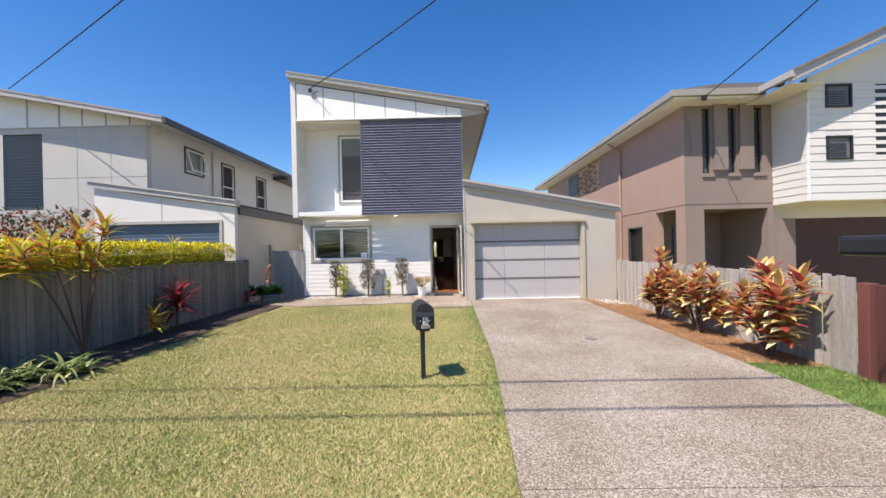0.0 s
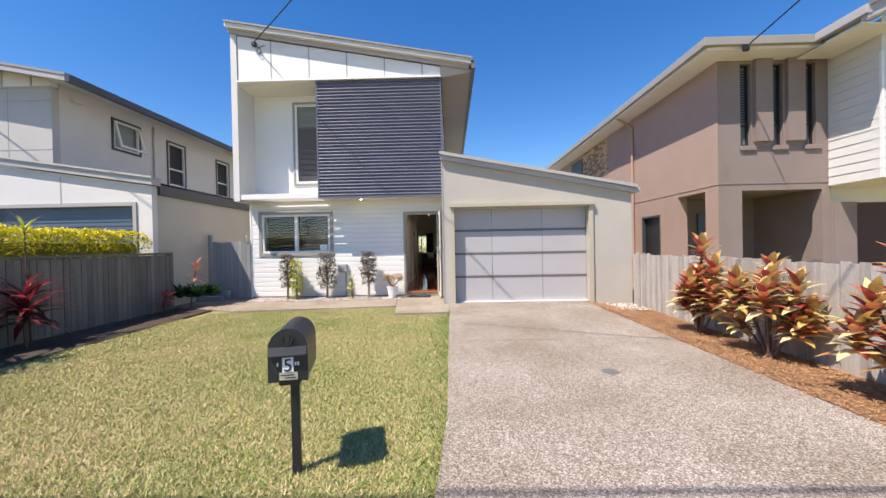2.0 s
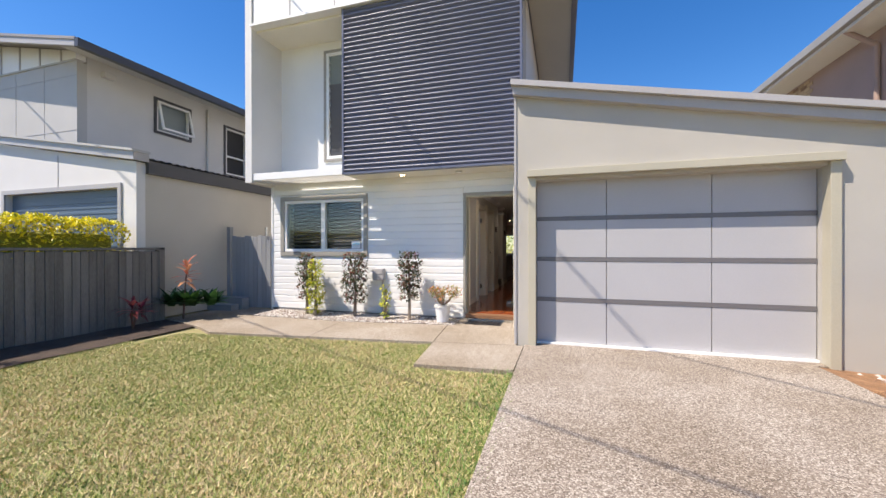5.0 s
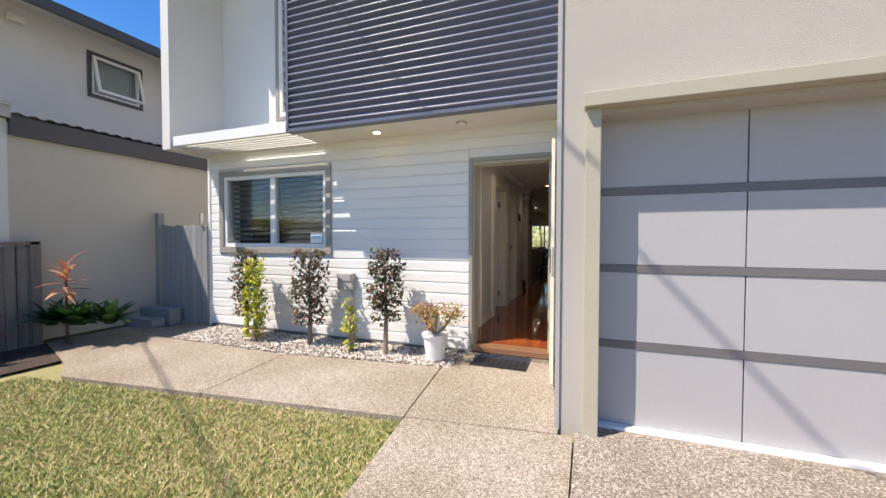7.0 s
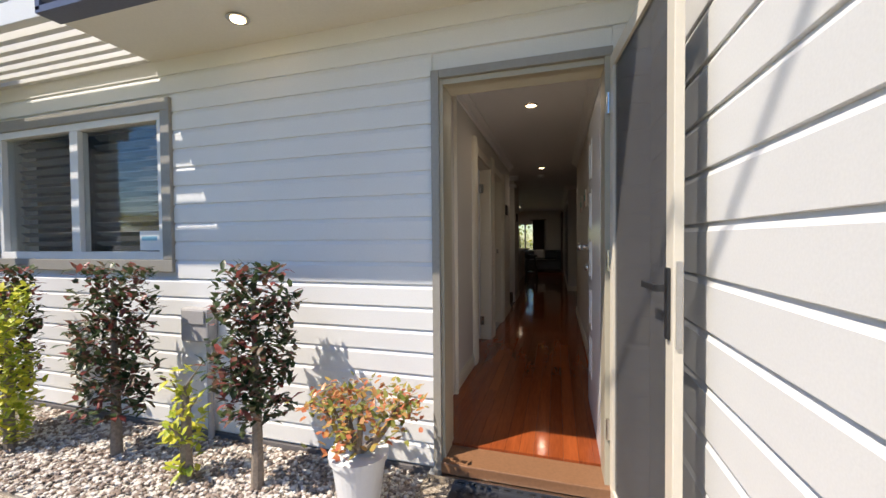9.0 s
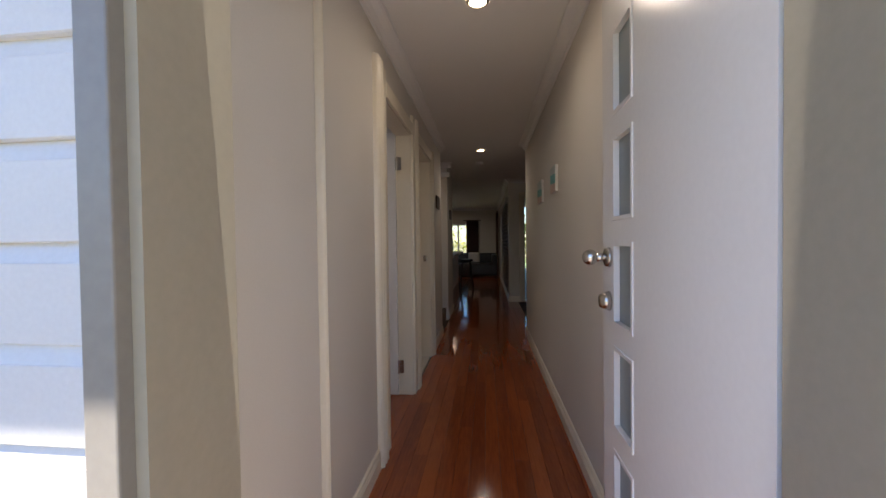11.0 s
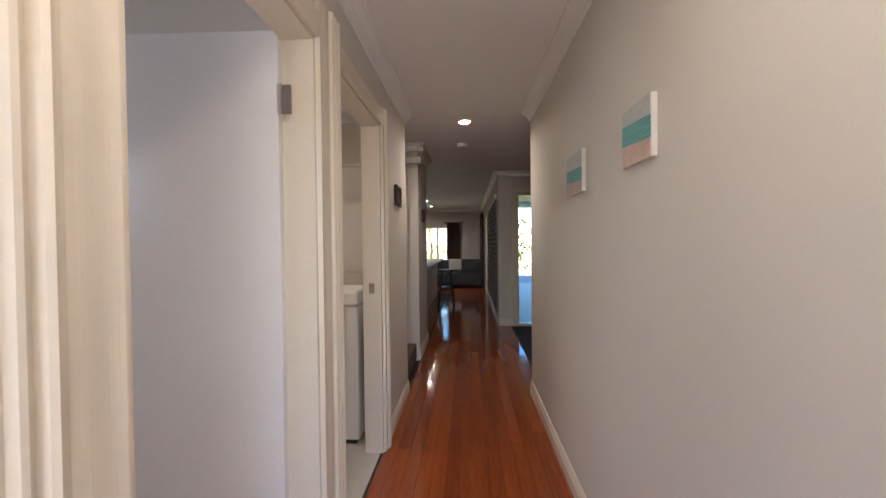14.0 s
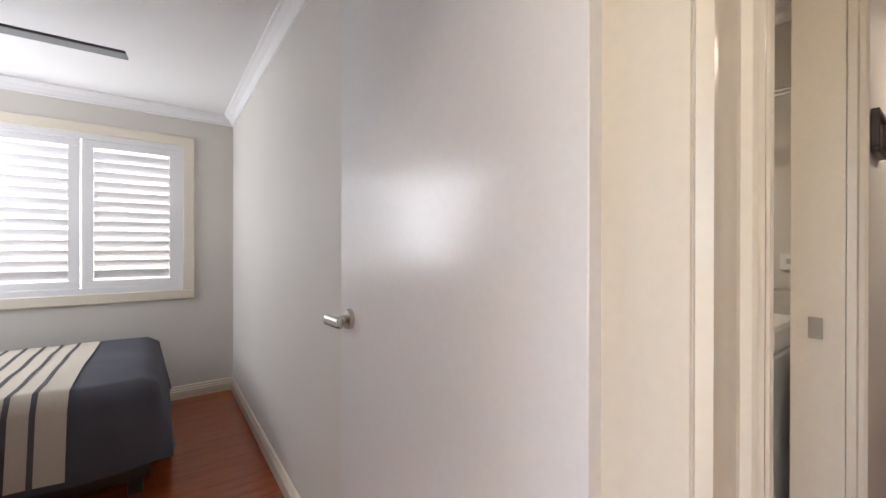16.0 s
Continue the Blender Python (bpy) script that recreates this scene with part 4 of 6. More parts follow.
def ngt(x):
    return 2.78 + (x + 6.0) * (-0.155)


part("front_wall", holed("y", 10.9, 11.05, -9.95, -6.0, 0, 2.72, [(-9.65, -6.42, -0.1, 2.33)]), M_NWHITE, ng)
part("front_gable", prism([(-9.95, 2.72), (-6.0, 2.72), (-6.0, ngt(-6.0) - 0.02), (-9.95, ngt(-9.95) - 0.02)], "y", 10.9, 11.05), M_NWHITE, ng)
part("joint", B(-8.06, 10.893, 2.4, -8.04, 10.899, 3.0), M_FASCIA, ng)
part("side_wall", B(-6.15, 11.05, 0, -6.0, 19, 2.72), M_NCREAM, ng)
part("roller_door", B(-9.66, 11.0, 0, -6.41, 11.04, 2.33), M_NBLUE, ng, "slate-blue roller door")
for k in range(14):
    part("door_rib", B(-9.64, 10.988, 0.9 + k * 0.1, -6.43, 10.999, 0.935 + k * 0.1), M_NBLUE, ng)
part("door_trim", ring(bmesh.new(), "y", 10.87, 10.90, -9.73, -6.34, -0.1, 2.41, 0.08), M_FASCIA, ng)
part("parapet", prism([(-10.05, ngt(-10.05)), (-5.92, ngt(-5.92)), (-5.92, ngt(-5.92) + 0.14), (-10.05, ngt(-10.05) + 0.14)], "y", 10.80, 11.06), M_FASCIA, ng)
part("parapet_lip", prism([(-10.08, ngt(-10.05) + 0.141), (-5.9, ngt(-5.92) + 0.141), (-5.9, ngt(-5.92) + 0.18), (-10.08, ngt(-10.05) + 0.18)], "y", 10.76, 11.07), M_NGREY, ng)
part("side_fascia", B(-6.05, 11.06, 2.57, -5.93, 19, 2.80), M_FASCIA_D, ng, "dark side fascia")
b = bmesh.new()
prev = None
for i in range(160):
    yv = 11.08 + i * 0.03
    cur = [b.verts.new((x, yv, z + 0.014 * math.sin(i * math.tau / 5))) for x, z in ((-9.9, 3.35), (-5.90, 2.83))]
    if prev:
        b.faces.new((prev[0], prev[1], cur[1], cur[0]))
    prev = cur
part("roof", b, M_FASCIA_D, ng, "dark corrugated roof")
ng.location.y -= 0.30

# ---------------- neighbour to the east ----------------
ne = thing("neighbour_house_east", "two-storey tan rendered neighbouring house with weatherboard wing", "house", (9, 13, 0))
EX, EY = 6.87, 11.4
vw = [(7.40, 7.64), (8.14, 8.38), (8.87, 9.13)]
part("front_wall", holed("y", EY, EY + 0.25, EX + 0.002, 9.45, -0.2, 5.5, [(7.42, 9.26, -0.2, 2.47)] + [(a, b2, 3.52, 5.42) for a, b2 in vw]), M_MAUVE, ne, "taupe rendered front wall")
part("side_wall", holed("x", EX, EX + 0.25, EY + 0.0, 17.6, -0.2, 5.5, [(11.86, 13.0, -0.2, 2.52), (13.9, 15.0, -0.2, 2.12)]), M_TAN, ne, "tan rendered side wall")
part("string_course", B(EX - 0.012, EY - 0.012, 2.62, 9.4, EY - 0.001, 2.66), M_MAUVE, ne)
part("side_course", B(EX - 0.012, EY, 2.62, EX - 0.001, 17.6, 2.66), M_TAN, ne)
part("porch_back", B(EX + 0.3, 13.6, -0.2, 9.5, 13.7, 2.6), M_MAUVE, ne)
part("porch_door", B(7.75, 13.52, 0.0, 8.3, 13.59, 2.1), M_NBLUE, ne, "blue-grey front door")
part("porch_ceiling", B(EX + 0.26, EY + 0.26, 2.50, 9.5, 13.6, 2.56), M_MAUVE, ne)
part("porch_wall", B(9.40, EY + 0.26, -0.2, 9.5, 13.6, 2.5), M_MAUVE, ne)
part("side_door", B(EX + 0.10, 13.9, -0.2, EX + 0.14, 15.0, 2.12), M_BLACK, ne, "black security screen")
part("side_door_frame", ring(bmesh.new(), "x", EX - 0.01, EX + 0.08, 13.9, 15.0, -0.2, 2.12, 0.06), M_FASCIA_D, ne)
for a, b2 in vw:
    w = part("window", ring(bmesh.new(), "y", EY + 0.09, EY + 0.16, a, b2, 3.52, 5.42, 0.035), M_BLACK, ne, "tall narrow black-framed window")
    part("pane", B(a + 0.03, EY + 0.14, 3.55, b2 - 0.03, EY + 0.15, 5.4), M_SCREENW, w)
    for k in range(20):
        part("blind_slat", B(a + 0.04, EY + 0.125, 4.1 + k * 0.062, b2 - 0.04, EY + 0.138, 4.1 + k * 0.062 + 0.03), M_BLACK, w)
    part("transom", B(a + 0.035, EY + 0.10, 4.0, b2 - 0.035, EY + 0.16, 4.03), M_BLACK, w)
    part("sill", B(a - 0.03, EY - 0.05, 3.40, b2 + 0.09, EY - 0.001, 3.50, 0.008), M_MAUVE, w)
    part("pilaster", B(b2 + 0.05, EY - 0.10, 3.6, b2 + 0.44, EY - 0.002, 5.5), M_MAUVE, ne) if b2 < 9 else None
# brick bay further back
brickwall = part("brick_wall", holed("x", EX + 0.02, EX + 0.2, 17.6, 27, -0.2, 5.5, [(20.6, 22.2, 4.2, 5.3)]), M_TAN, ne)
brick_me = bpy.data.meshes.new("brick")
b = B(-0.006, 0, 0, 0.01, 0.23, 0.076)
b.to_mesh(brick_me)
b.free()
brick_me.materials.append(M_BRICK)
part("bay_window", B(EX - 0.02, 20.6, 4.2, EX + 0.05, 22.2, 5.3), M_BLACK, ne)
for k in range(16):
    for j in range(12):
        piece("brick", brick_me, brickwall, (EX + 0.012, 17.65 + j * 0.245 + (0.12 if k % 2 else 0), 4.05 + k * 0.089))
# weatherboard wing
WX, WY = 9.4, 10.27
part("wing_wall", holed("y", WY + 0.012, WY + 0.2, WX, 15, 2.54, 5.62, [(9.88, 10.52, 4.98, 5.55), (9.88, 10.52, 3.62, 4.2), (11.15, 11.8, 3.7, 5.55)]), M_NWHITE, ne, "white weatherboard wall")
part("wing_gable", prism([(WX, 5.62), (15, 5.62), (14.0, 7.42), (13.2, 7.42), (WX, 5.76)], "y", WY + 0.012, WY + 0.2), M_NWHITE, ne)
part("wing_side", B(WX + 0.012, WY + 0.21, 2.54, WX + 0.2, EY + 0.2, 5.62), M_NWHITE, ne)
part("wing_soffit", B(WX + 0.05, WY + 0.05, 2.52, 15, EY + 0.3, 2.539), M_SOFFIT, ne)
for k in range(16):
    z = 2.54 + k * 0.205
    for x0, x1 in ((WX, 9.86), (9.86, 10.54), (10.54, 15)):
        if x0 == 9.86 and any(z + 0.2 > a and z < c for a, c in ((4.95, 5.58), (3.6, 4.22))):
            continue
        part("weatherboard", prism([(WY + 0.011, z), (WY - 0.006, z), (WY + 0.006, z + 0.198), (WY + 0.011, z + 0.198)], "x", x0, x1), M_NWHITE, ne)
    if z < 5.4:
        part("weatherboard", prism([(WX + 0.011, z), (WX - 0.006, z), (WX + 0.006, z + 0.198), (WX + 0.011, z + 0.198)], "y", WY, EY - 0.01), M_NWHITE, ne)
part("corner_stop", B(WX - 0.02, WY - 0.02, 2.54, WX + 0.03, WY + 0.03, 5.1), M_WHITE, ne)
for z0, z1 in ((4.98, 5.55), (3.62, 4.2)):
    w = part("window", ring(bmesh.new(), "y", WY - 0.03, WY + 0.06, 9.86, 10.54, z0 - 0.02, z1 + 0.02, 0.05), M_BLACK, ne, "small black-framed square window")
    part("pane", B(9.9, WY + 0.02, z0, 10.5, WY + 0.03, z1), M_SCREENW, w)
    for k in range(6):
        part("blind_slat", B(9.95, WY + 0.008, z0 + 0.08 + k * 0.06, 10.4, WY + 0.019, z0 + 0.105 + k * 0.06), M_BLACK, w)
part("tall_window", B(11.15, WY + 0.0, 3.7, 11.8, WY + 0.06, 5.55), M_BLACK, ne)
part("garage_wall", B(9.42, EY + 0.1, 2.15, 15, EY + 0.3, 2.52), M_NWHITE, ne)
part("garage_door", B(9.95, EY + 0.12, -0.2, 15, EY + 0.2, 2.149), M_MAROON, ne, "dark maroon garage door")
part("garage_pier", B(9.451, EY - 0.1, -0.2, 9.95, EY + 0.11, 2.149), M_MAUVE, ne)
# eaves and roof
ez = 5.66
part("eave", B(6.28, 10.85, 5.50, 9.1, EY + 0.2, 5.56), M_SOFFIT, ne)
part("eave", B(6.28, EY + 0.2, 5.50, EX + 0.1, 28, 5.56), M_SOFFIT, ne)
part("gutter", B(6.18, 10.75, 5.56, 8.75, 10.87, 5.74, 0.01), M_TRIM, ne)
part("gutter", B(6.18, 10.88, 5.56, 6.30, 28, 5.74, 0.01), M_TRIM, ne)
for nm, quad in (("roof_west_slope", ((6.2, 10.78, 5.73), (6.2, 28, 5.73), (10.4, 28, 7.6), (10.4, 15, 7.6))), ("roof_south_slope", ((6.2, 10.78, 5.73), (10.4, 15, 7.6), (13, 15, 7.6), (9.2, 10.78, 5.73)))):
    b = bmesh.new()
    b.faces.new([b.verts.new(p) for p in quad])
    bmesh.ops.solidify(b, geom=b.faces[:], thickness=0.05)
    part(nm, b, M_TILE, ne, "brown tiled roof slope")
part("downpipe", cyl(bmesh.new(), (EX - 0.06, 15.5, -0.2), (EX - 0.06, 15.5, 5.2), 0.045), M_TAN, ne)
part("downpipe_bend", cyl(bmesh.new(), (EX - 0.06, 15.5, 5.2), (6.3, 15.5, 5.55), 0.045), M_TAN, ne)
part("wing_rake", prism([(8.55, 5.47), (13.2, 7.54), (13.2, 7.77), (8.55, 5.70)], "y", 9.72, 9.85), M_FASCIA, ne)
part("wing_roof", prism([(8.55, 5.702), (13.2, 7.772), (13.2, 7.83), (8.55, 5.76)], "y", 9.66, 14), M_TILE, ne)
part("wing_eave", prism([(8.6, 5.47), (13.2, 7.52), (13.2, 7.54), (8.6, 5.49)], "y", 9.86, 10.6), M_SOFFIT, ne)
part("wing_return", B(8.50, 9.70, 5.56, 8.62, 10.74, 5.735, 0.01), M_FASCIA, ne)
part("wing_side_eave", B(8.6, 9.86, 5.445, 9.45, 11.3, 5.468), M_SOFFIT, ne)
mb2 = part("cable_box", B(7.0, 10.72, 5.42, 7.12, 10.80, 5.55, 0.01), M_BLACK, ne)

# overhead cables
def sagged(a, c, sag, n=24):
    a, c = Vector(a), Vector(c)
    return [a.lerp(c, k / n) - Vector((0, 0, sag * 4 * (k / n) * (1 - k / n))) for k in range(n + 1)]


for nm, a, c, sg, r in (("service_cable", (-4.25, YF - 0.08, 6.48), (7.3, 0.2, 7.5), 0.40, 0.014), ("service_cable", (7.1, 10.7, 5.55), (6.3, 0.2, 7.5), 0.3, 0.014), ("service_cable", (-13.3, 11.45, 6.6), (8.0, 0.2, 8.2), 0.25, 0.014),
                        ("power_line", (-26, 1.25, 7.1), (26, 1.38, 7.1), 0.0, 0.02), ("power_line", (-26, 0.45, 7.1), (26, 0.72, 7.1), 0.0, 0.02)):
    ob = tube(nm, sagged(a, c, sg), r, M_CABLE, None, "black overhead electricity cable sagging across the yard", "cable")


# ---------------- inside ----------------
FZ, CZ = 0.12, 2.52
HL, HR = -0.79, 0.285
YI = YW + 0.16
DZ = 2.16
structure("floor_slab", B(-4.6, YW + 0.17, -0.1, 4.4, 26.2, FZ - 0.016), M_WOOD_D, "dark subfloor under the boards", "floor")
wl = structure("wall_hall_west", holed("x", HL - 0.11, HL, YI + 0.001, 16.95, FZ - 0.015, CZ + 0.03, [(14.205, 14.98, 0, DZ), (15.19, 16.0, 0, DZ)]), M_IWALL, "warm beige painted hallway wall with two doorways", "wall")
structure("wall_hall_east", B(HR, YI + 0.001, FZ - 0.015, HR + 0.12, 16.98, CZ + 0.03), M_IWALL, "warm beige painted hallway wall", "wall")
structure("ceiling_hall", B(HL - 0.11, YI + 0.001, CZ, HR + 0.12, 16.98, CZ + 0.05), M_ICEIL, "white painted hallway ceiling", "ceiling")
structure("ceiling_living", B(-4.6, 16.981, CZ, 4.4, 26.2, CZ + 0.05), M_ICEIL, "white painted living room ceiling", "ceiling")
structure("wall_stair_side", B(HL - 0.12, 17.9, FZ - 0.015, HL - 0.015, 18.75, CZ), M_IWALL, "beige wall end beside the stair", "wall")
structure("wall_stair_back", B(-2.6, 17.92, FZ - 0.015, HL - 0.121, 18.02, CZ), M_IWALL, "beige wall beside the stair", "wall")
structure("wall_stair_near", B(-2.6, 16.85, FZ - 0.015, HL - 0.111, 16.95, CZ), M_IWALL, "beige wall beside the stair", "wall")
structure("wall_kitchen", B(-4.6, 18.021, FZ - 0.015, -4.5, 26.2, CZ), M_IWALL, "beige kitchen wall", "wall")
we = structure("wall_side_nook", holed("y", 19.68, 19.80, 0.224, 4.4, FZ - 0.015, CZ, [(0.49, 1.90, FZ - 0.02, 2.19)]), M_IWALL, "beige wall with a doorway to the courtyard", "wall")
structure("wall_nook_south", B(HR + 0.121, 16.88, FZ - 0.015, 4.4, 16.98, CZ), M_IWALL, "beige wall closing the nook", "wall")
structure("wall_nook_east", B(4.3, 16.981, FZ - 0.015, 4.4, 19.679, CZ), M_IWALL, "beige wall closing the nook", "wall")
structure("wall_living_east", holed("x", 0.224, 0.34, 19.801, 26.2, FZ - 0.015, CZ, [(20.15, 23.4, FZ + 0.05, 2.16)]), M_IWALL, "beige living room wall with a screen opening", "wall")
structure("wall_rear", holed("y", 26.2, 26.32, -4.6, 0.34, FZ - 0.015, CZ, [(-2.9, -0.88, 0.16, 1.95)]), M_IWALL, "white rear wall with glass doors", "wall")
structure("ground_courtyard", B(0.45, 19.81, -0.05, 4.4, 30, 0.06), M_PATH, "pale paved courtyard ground", "paving")
structure("wall_courtyard", B(2.0, 19.9, 0.06, 2.15, 26.5, 2.6), M_NWHITE, "white rendered courtyard wall with panel joints", "wall")
structure("roof_courtyard", B(0.41, 19.81, 2.40, 2.4, 23, 2.44), M_FASCIA, "patio roof sheet over the courtyard", "roof")


def cornice(name, axis, fixed, a0, a1, side):
    """A stepped cove between wall and ceiling."""
    pr = [(0, 0), (0.075, 0), (0.072, -0.012), (0.058, -0.016), (0.030, -0.034), (0.016, -0.058), (0.012, -0.075), (0, -0.078)]
    pts = [(fixed + side * p[0], CZ - 0.0005 + p[1]) for p in pr]
    return structure(name, prism(pts, axis, a0, a1), M_ICEIL, "white plaster cove cornice", "cornice")


def skirting(name, axis, fixed, a0, a1, side):
    pr = [(0, 0), (0.016, 0), (0.016, 0.062), (0.012, 0.070), (0.015, 0.078), (0.010, 0.088), (0.011, 0.098), (0.004, 0.108), (0, 0.108)]
    pts = [(fixed + side * p[0], FZ + p[1]) for p in pr]
    return structure(name, prism(pts, axis, a0, a1), M_ITRIM, "cream moulded skirting board", "baseboard")


cornice("cornice_hall_west", "y", HL, YI, 16.95, 1), cornice("cornice_hall_east", "y", HR, YI, 16.98, -1)
cornice("cornice_nook", "x", 19.68, 0.21, 4.3, -1), cornice("cornice_living", "y", 0.224, 19.65, 26.2, -1), cornice("cornice_rear", "x", 26.2, -4.5, 0.22, -1)
cornice("cornice_stair", "y", HL - 0.015, 17.85, 18.8, 1), cornice("cornice_stair_end", "x", 17.9, -2.6, HL + 0.05, -1)
skirting("skirting_hall_east", "y", HR, 13.5, 16.98, -1), skirting("skirting_hall_west", "y", HL, 13.335, 13.985, 1), skirting("skirting_hall_west_end", "y", HL, 16.085, 16.95, 1)
skirting("skirting_nook", "x", 19.68, 0.224, 0.42, -1), skirting("skirting_living", "y", 0.224, 19.68, 26.2, -1), skirting("skirting_stair", "y", HL - 0.015, 17.9, 18.75, 1)


def fluted(y0, y1, x, side, z0, z1, lip):
    """An upright moulded board: a flat band and three rounded ridges."""
    pts = [(x, y0), (x + side * 0.018, y0 + 0.004)]
    w = y1 - y0
    for k in range(25):
        u = k / 24
        v = u if lip else 1 - u
        h = 0.016 + (0.017 * abs(math.sin(v * 6.0 * math.pi / 0.55 / 2)) if v < 0.55 else 0.002 * math.sin((v - 0.55) * 14))
        pts.append((x + side * h, y0 + 0.006 + (w - 0.012) * u))
    pts += [(x + side * 0.016, y1 - 0.002), (x, y1)]
    return prism(pts, "z", z0, z1)


trim_w = thing("doorway_trim", "cream fluted architraves round the hallway doorways", "door trim", (HL, 15, FZ), kind="structure")
part("architrave", fluted(13.985, 14.20, HL, 1, FZ, 2.30, True), M_ITRIM, trim_w)
part("architrave", fluted(14.985, 15.185, HL, 1, FZ, 2.30, False), M_ITRIM, trim_w)
part("architrave", fluted(15.99, 16.08, HL, 1, FZ, 2.26, False), M_ITRIM, trim_w)
part("strip", fluted(13.275, 13.335, HL, 1, FZ, CZ - 0.08, True), M_ITRIM, trim_w)
for y0, y1 in ((14.201, 14.984), (15.186, 15.989)):
    part("head_architrave", B(HL, y0, DZ - 0.01, HL + 0.02, y1, DZ + 0.08, 0.005), M_ITRIM, trim_w)
    part("jamb", B(HL - 0.115, y0 + 0.004, FZ, HL - 0.001, y0 + 0.022, DZ), M_ITRIM, trim_w)
    part("jamb", B(HL - 0.115, y1 - 0.012, FZ, HL - 0.001, y1 + 0.006, DZ), M_ITRIM, trim_w)
    part("jamb_head", B(HL - 0.115, y0 + 0.023, DZ - 0.02, HL - 0.001, y1 - 0.013, DZ - 0.001), M_ITRIM, trim_w)
part("strike_plate", B(HL - 0.075, 15.970, 1.115, HL - 0.045, 15.9765, 1.175), M_CHROME, trim_w)
closet = thing("hall_cupboard", "flush beige cupboard doors beside the entrance", "cupboard", (HL, 13, FZ), kind="structure")
part("door", B(HL + 0.001, 12.72, FZ + 0.02, HL + 0.014, 13.27, 2.36), M_IWALL, closet)
# black strip painted in for the shade of the gap beside the door
part("door_gap_shade", B(HL + 0.001, 12.7155, FZ + 0.02, HL + 0.008, 12.7195, 2.36), M_BLACK, closet)
part("edge_strip", B(HL + 0.001, 12.66, FZ, HL + 0.024, 12.715, 2.38, 0.004), M_ITRIM, closet)

bdoor = thing("bedroom_door", "open white flush bedroom door with steel lever", "door", (-0.9, 14.97, FZ))
T2 = Matrix.Translation((-0.905, 14.975, 0)) @ Matrix.Rotation(radians(180 + 2.2), 4, "Z")
b = B(0, 0, FZ + 0.012, 0.82, 0.036, 2.158, 0.002)
b.transform(T2)
part("leaf", b, M_IDOOR, bdoor)
b = bmesh.new()
cyl(b, (0.755, 0.036, 1.165), (0.755, 0.050, 1.165), 0.030, 0.028, 24), cyl(b, (0.755, 0.05, 1.165), (0.755, 0.075, 1.165), 0.011, 0.011, 12)
box(b, 0.74, 0.060, 1.140, 0.85, 0.082, 1.170, 0.008)
b.transform(T2)
part("lever_handle", b, M_CHROME, bdoor, "brushed steel lever handle")
for z in (1.92, 0.35):
    b = cyl(bmesh.new(), (-0.008, 0.042, z - 0.05), (-0.008, 0.042, z + 0.05), 0.009, seg=12)
    box(b, -0.045, 0.030, z - 0.05, -0.008, 0.036, z + 0.05)
    b.transform(T2)
    part("hinge", b, M_CHROME, bdoor, "steel butt hinge")

# bedroom
BX = -4.45
structure("wall_bedroom_north", B(-4.6, 14.98, FZ - 0.015, HL - 0.117, 15.13, CZ), M_IWALL, "warm grey-beige bedroom wall", "wall")
BW = (12.80, 14.62, 1.02, 2.22)
structure("wall_bedroom_west", holed("x", BX - 0.14, BX, YI, 14.98, FZ - 0.015, CZ + 0.03, [BW]), M_IWALL, "beige bedroom wall with a shuttered window", "wall")
structure("ceiling_bedroom", B(-4.6, YI + 0.001, CZ, HL - 0.111, 16.849, CZ + 0.05), M_ICEIL, "white bedroom ceiling", "ceiling")
structure("wall_bedroom_south", holed("y", YI + 0.001, YI + 0.08, -4.449, HL - 0.111, FZ - 0.015, CZ, [(-4.42, -2.70, 1.2, 2.2)]), M_IWALL, "beige bedroom wall", "wall")
cornice("cornice_bedroom_north", "x", 14.98, BX, HL - 0.117, -1), cornice("cornice_bedroom_west", "y", BX, YI, 14.98, 1)
skirting("skirting_bedroom_north", "x", 14.98, BX, HL - 0.117, -1), skirting("skirting_bedroom_west", "y", BX, YI, 14.98, 1)
window_3 = thing("window_3", "bedroom window with white plantation shutters", "window", (BX, 13.5, 1.0), kind="structure")
part("architrave", ring(bmesh.new(), "x", BX, BX + 0.02, BW[0] - 0.07, BW[1] + 0.07, BW[2] - 0.07, BW[3] + 0.07, 0.075, 0.004), M_ITRIM, window_3)
part("shutter_frame", ring(bmesh.new(), "x", BX - 0.03, BX + 0.012, BW[0] + 0.005, BW[1] - 0.005, BW[2] + 0.005, BW[3] - 0.005, 0.045), M_IDOOR, window_3)
for y0, y1 in ((12.835, 13.40), (13.41, 13.985), (13.995, 14.585)):
    sh = part("shutter", ring(bmesh.new(), "x", BX - 0.028, BX, y0, y1, BW[2] + 0.04, BW[3] - 0.04, 0.065, 0.003), M_IDOOR, window_3)
    for k in range(13):
        b = B(-0.036, y0 + 0.066, -0.004, 0.036, y1 - 0.066, 0.004, 0.003)
        b.transform(Matrix.Translation((BX - 0.014, 0, BW[2] + 0.15 + k * 0.074)) @ Matrix.Rotation(radians(-64), 4, "Y"))
        part("louvre", b, M_IDOOR, sh)
bed = thing("bed", "made bed with charcoal quilt and striped cream throw", "bed", (-3.6, 13.5, FZ))
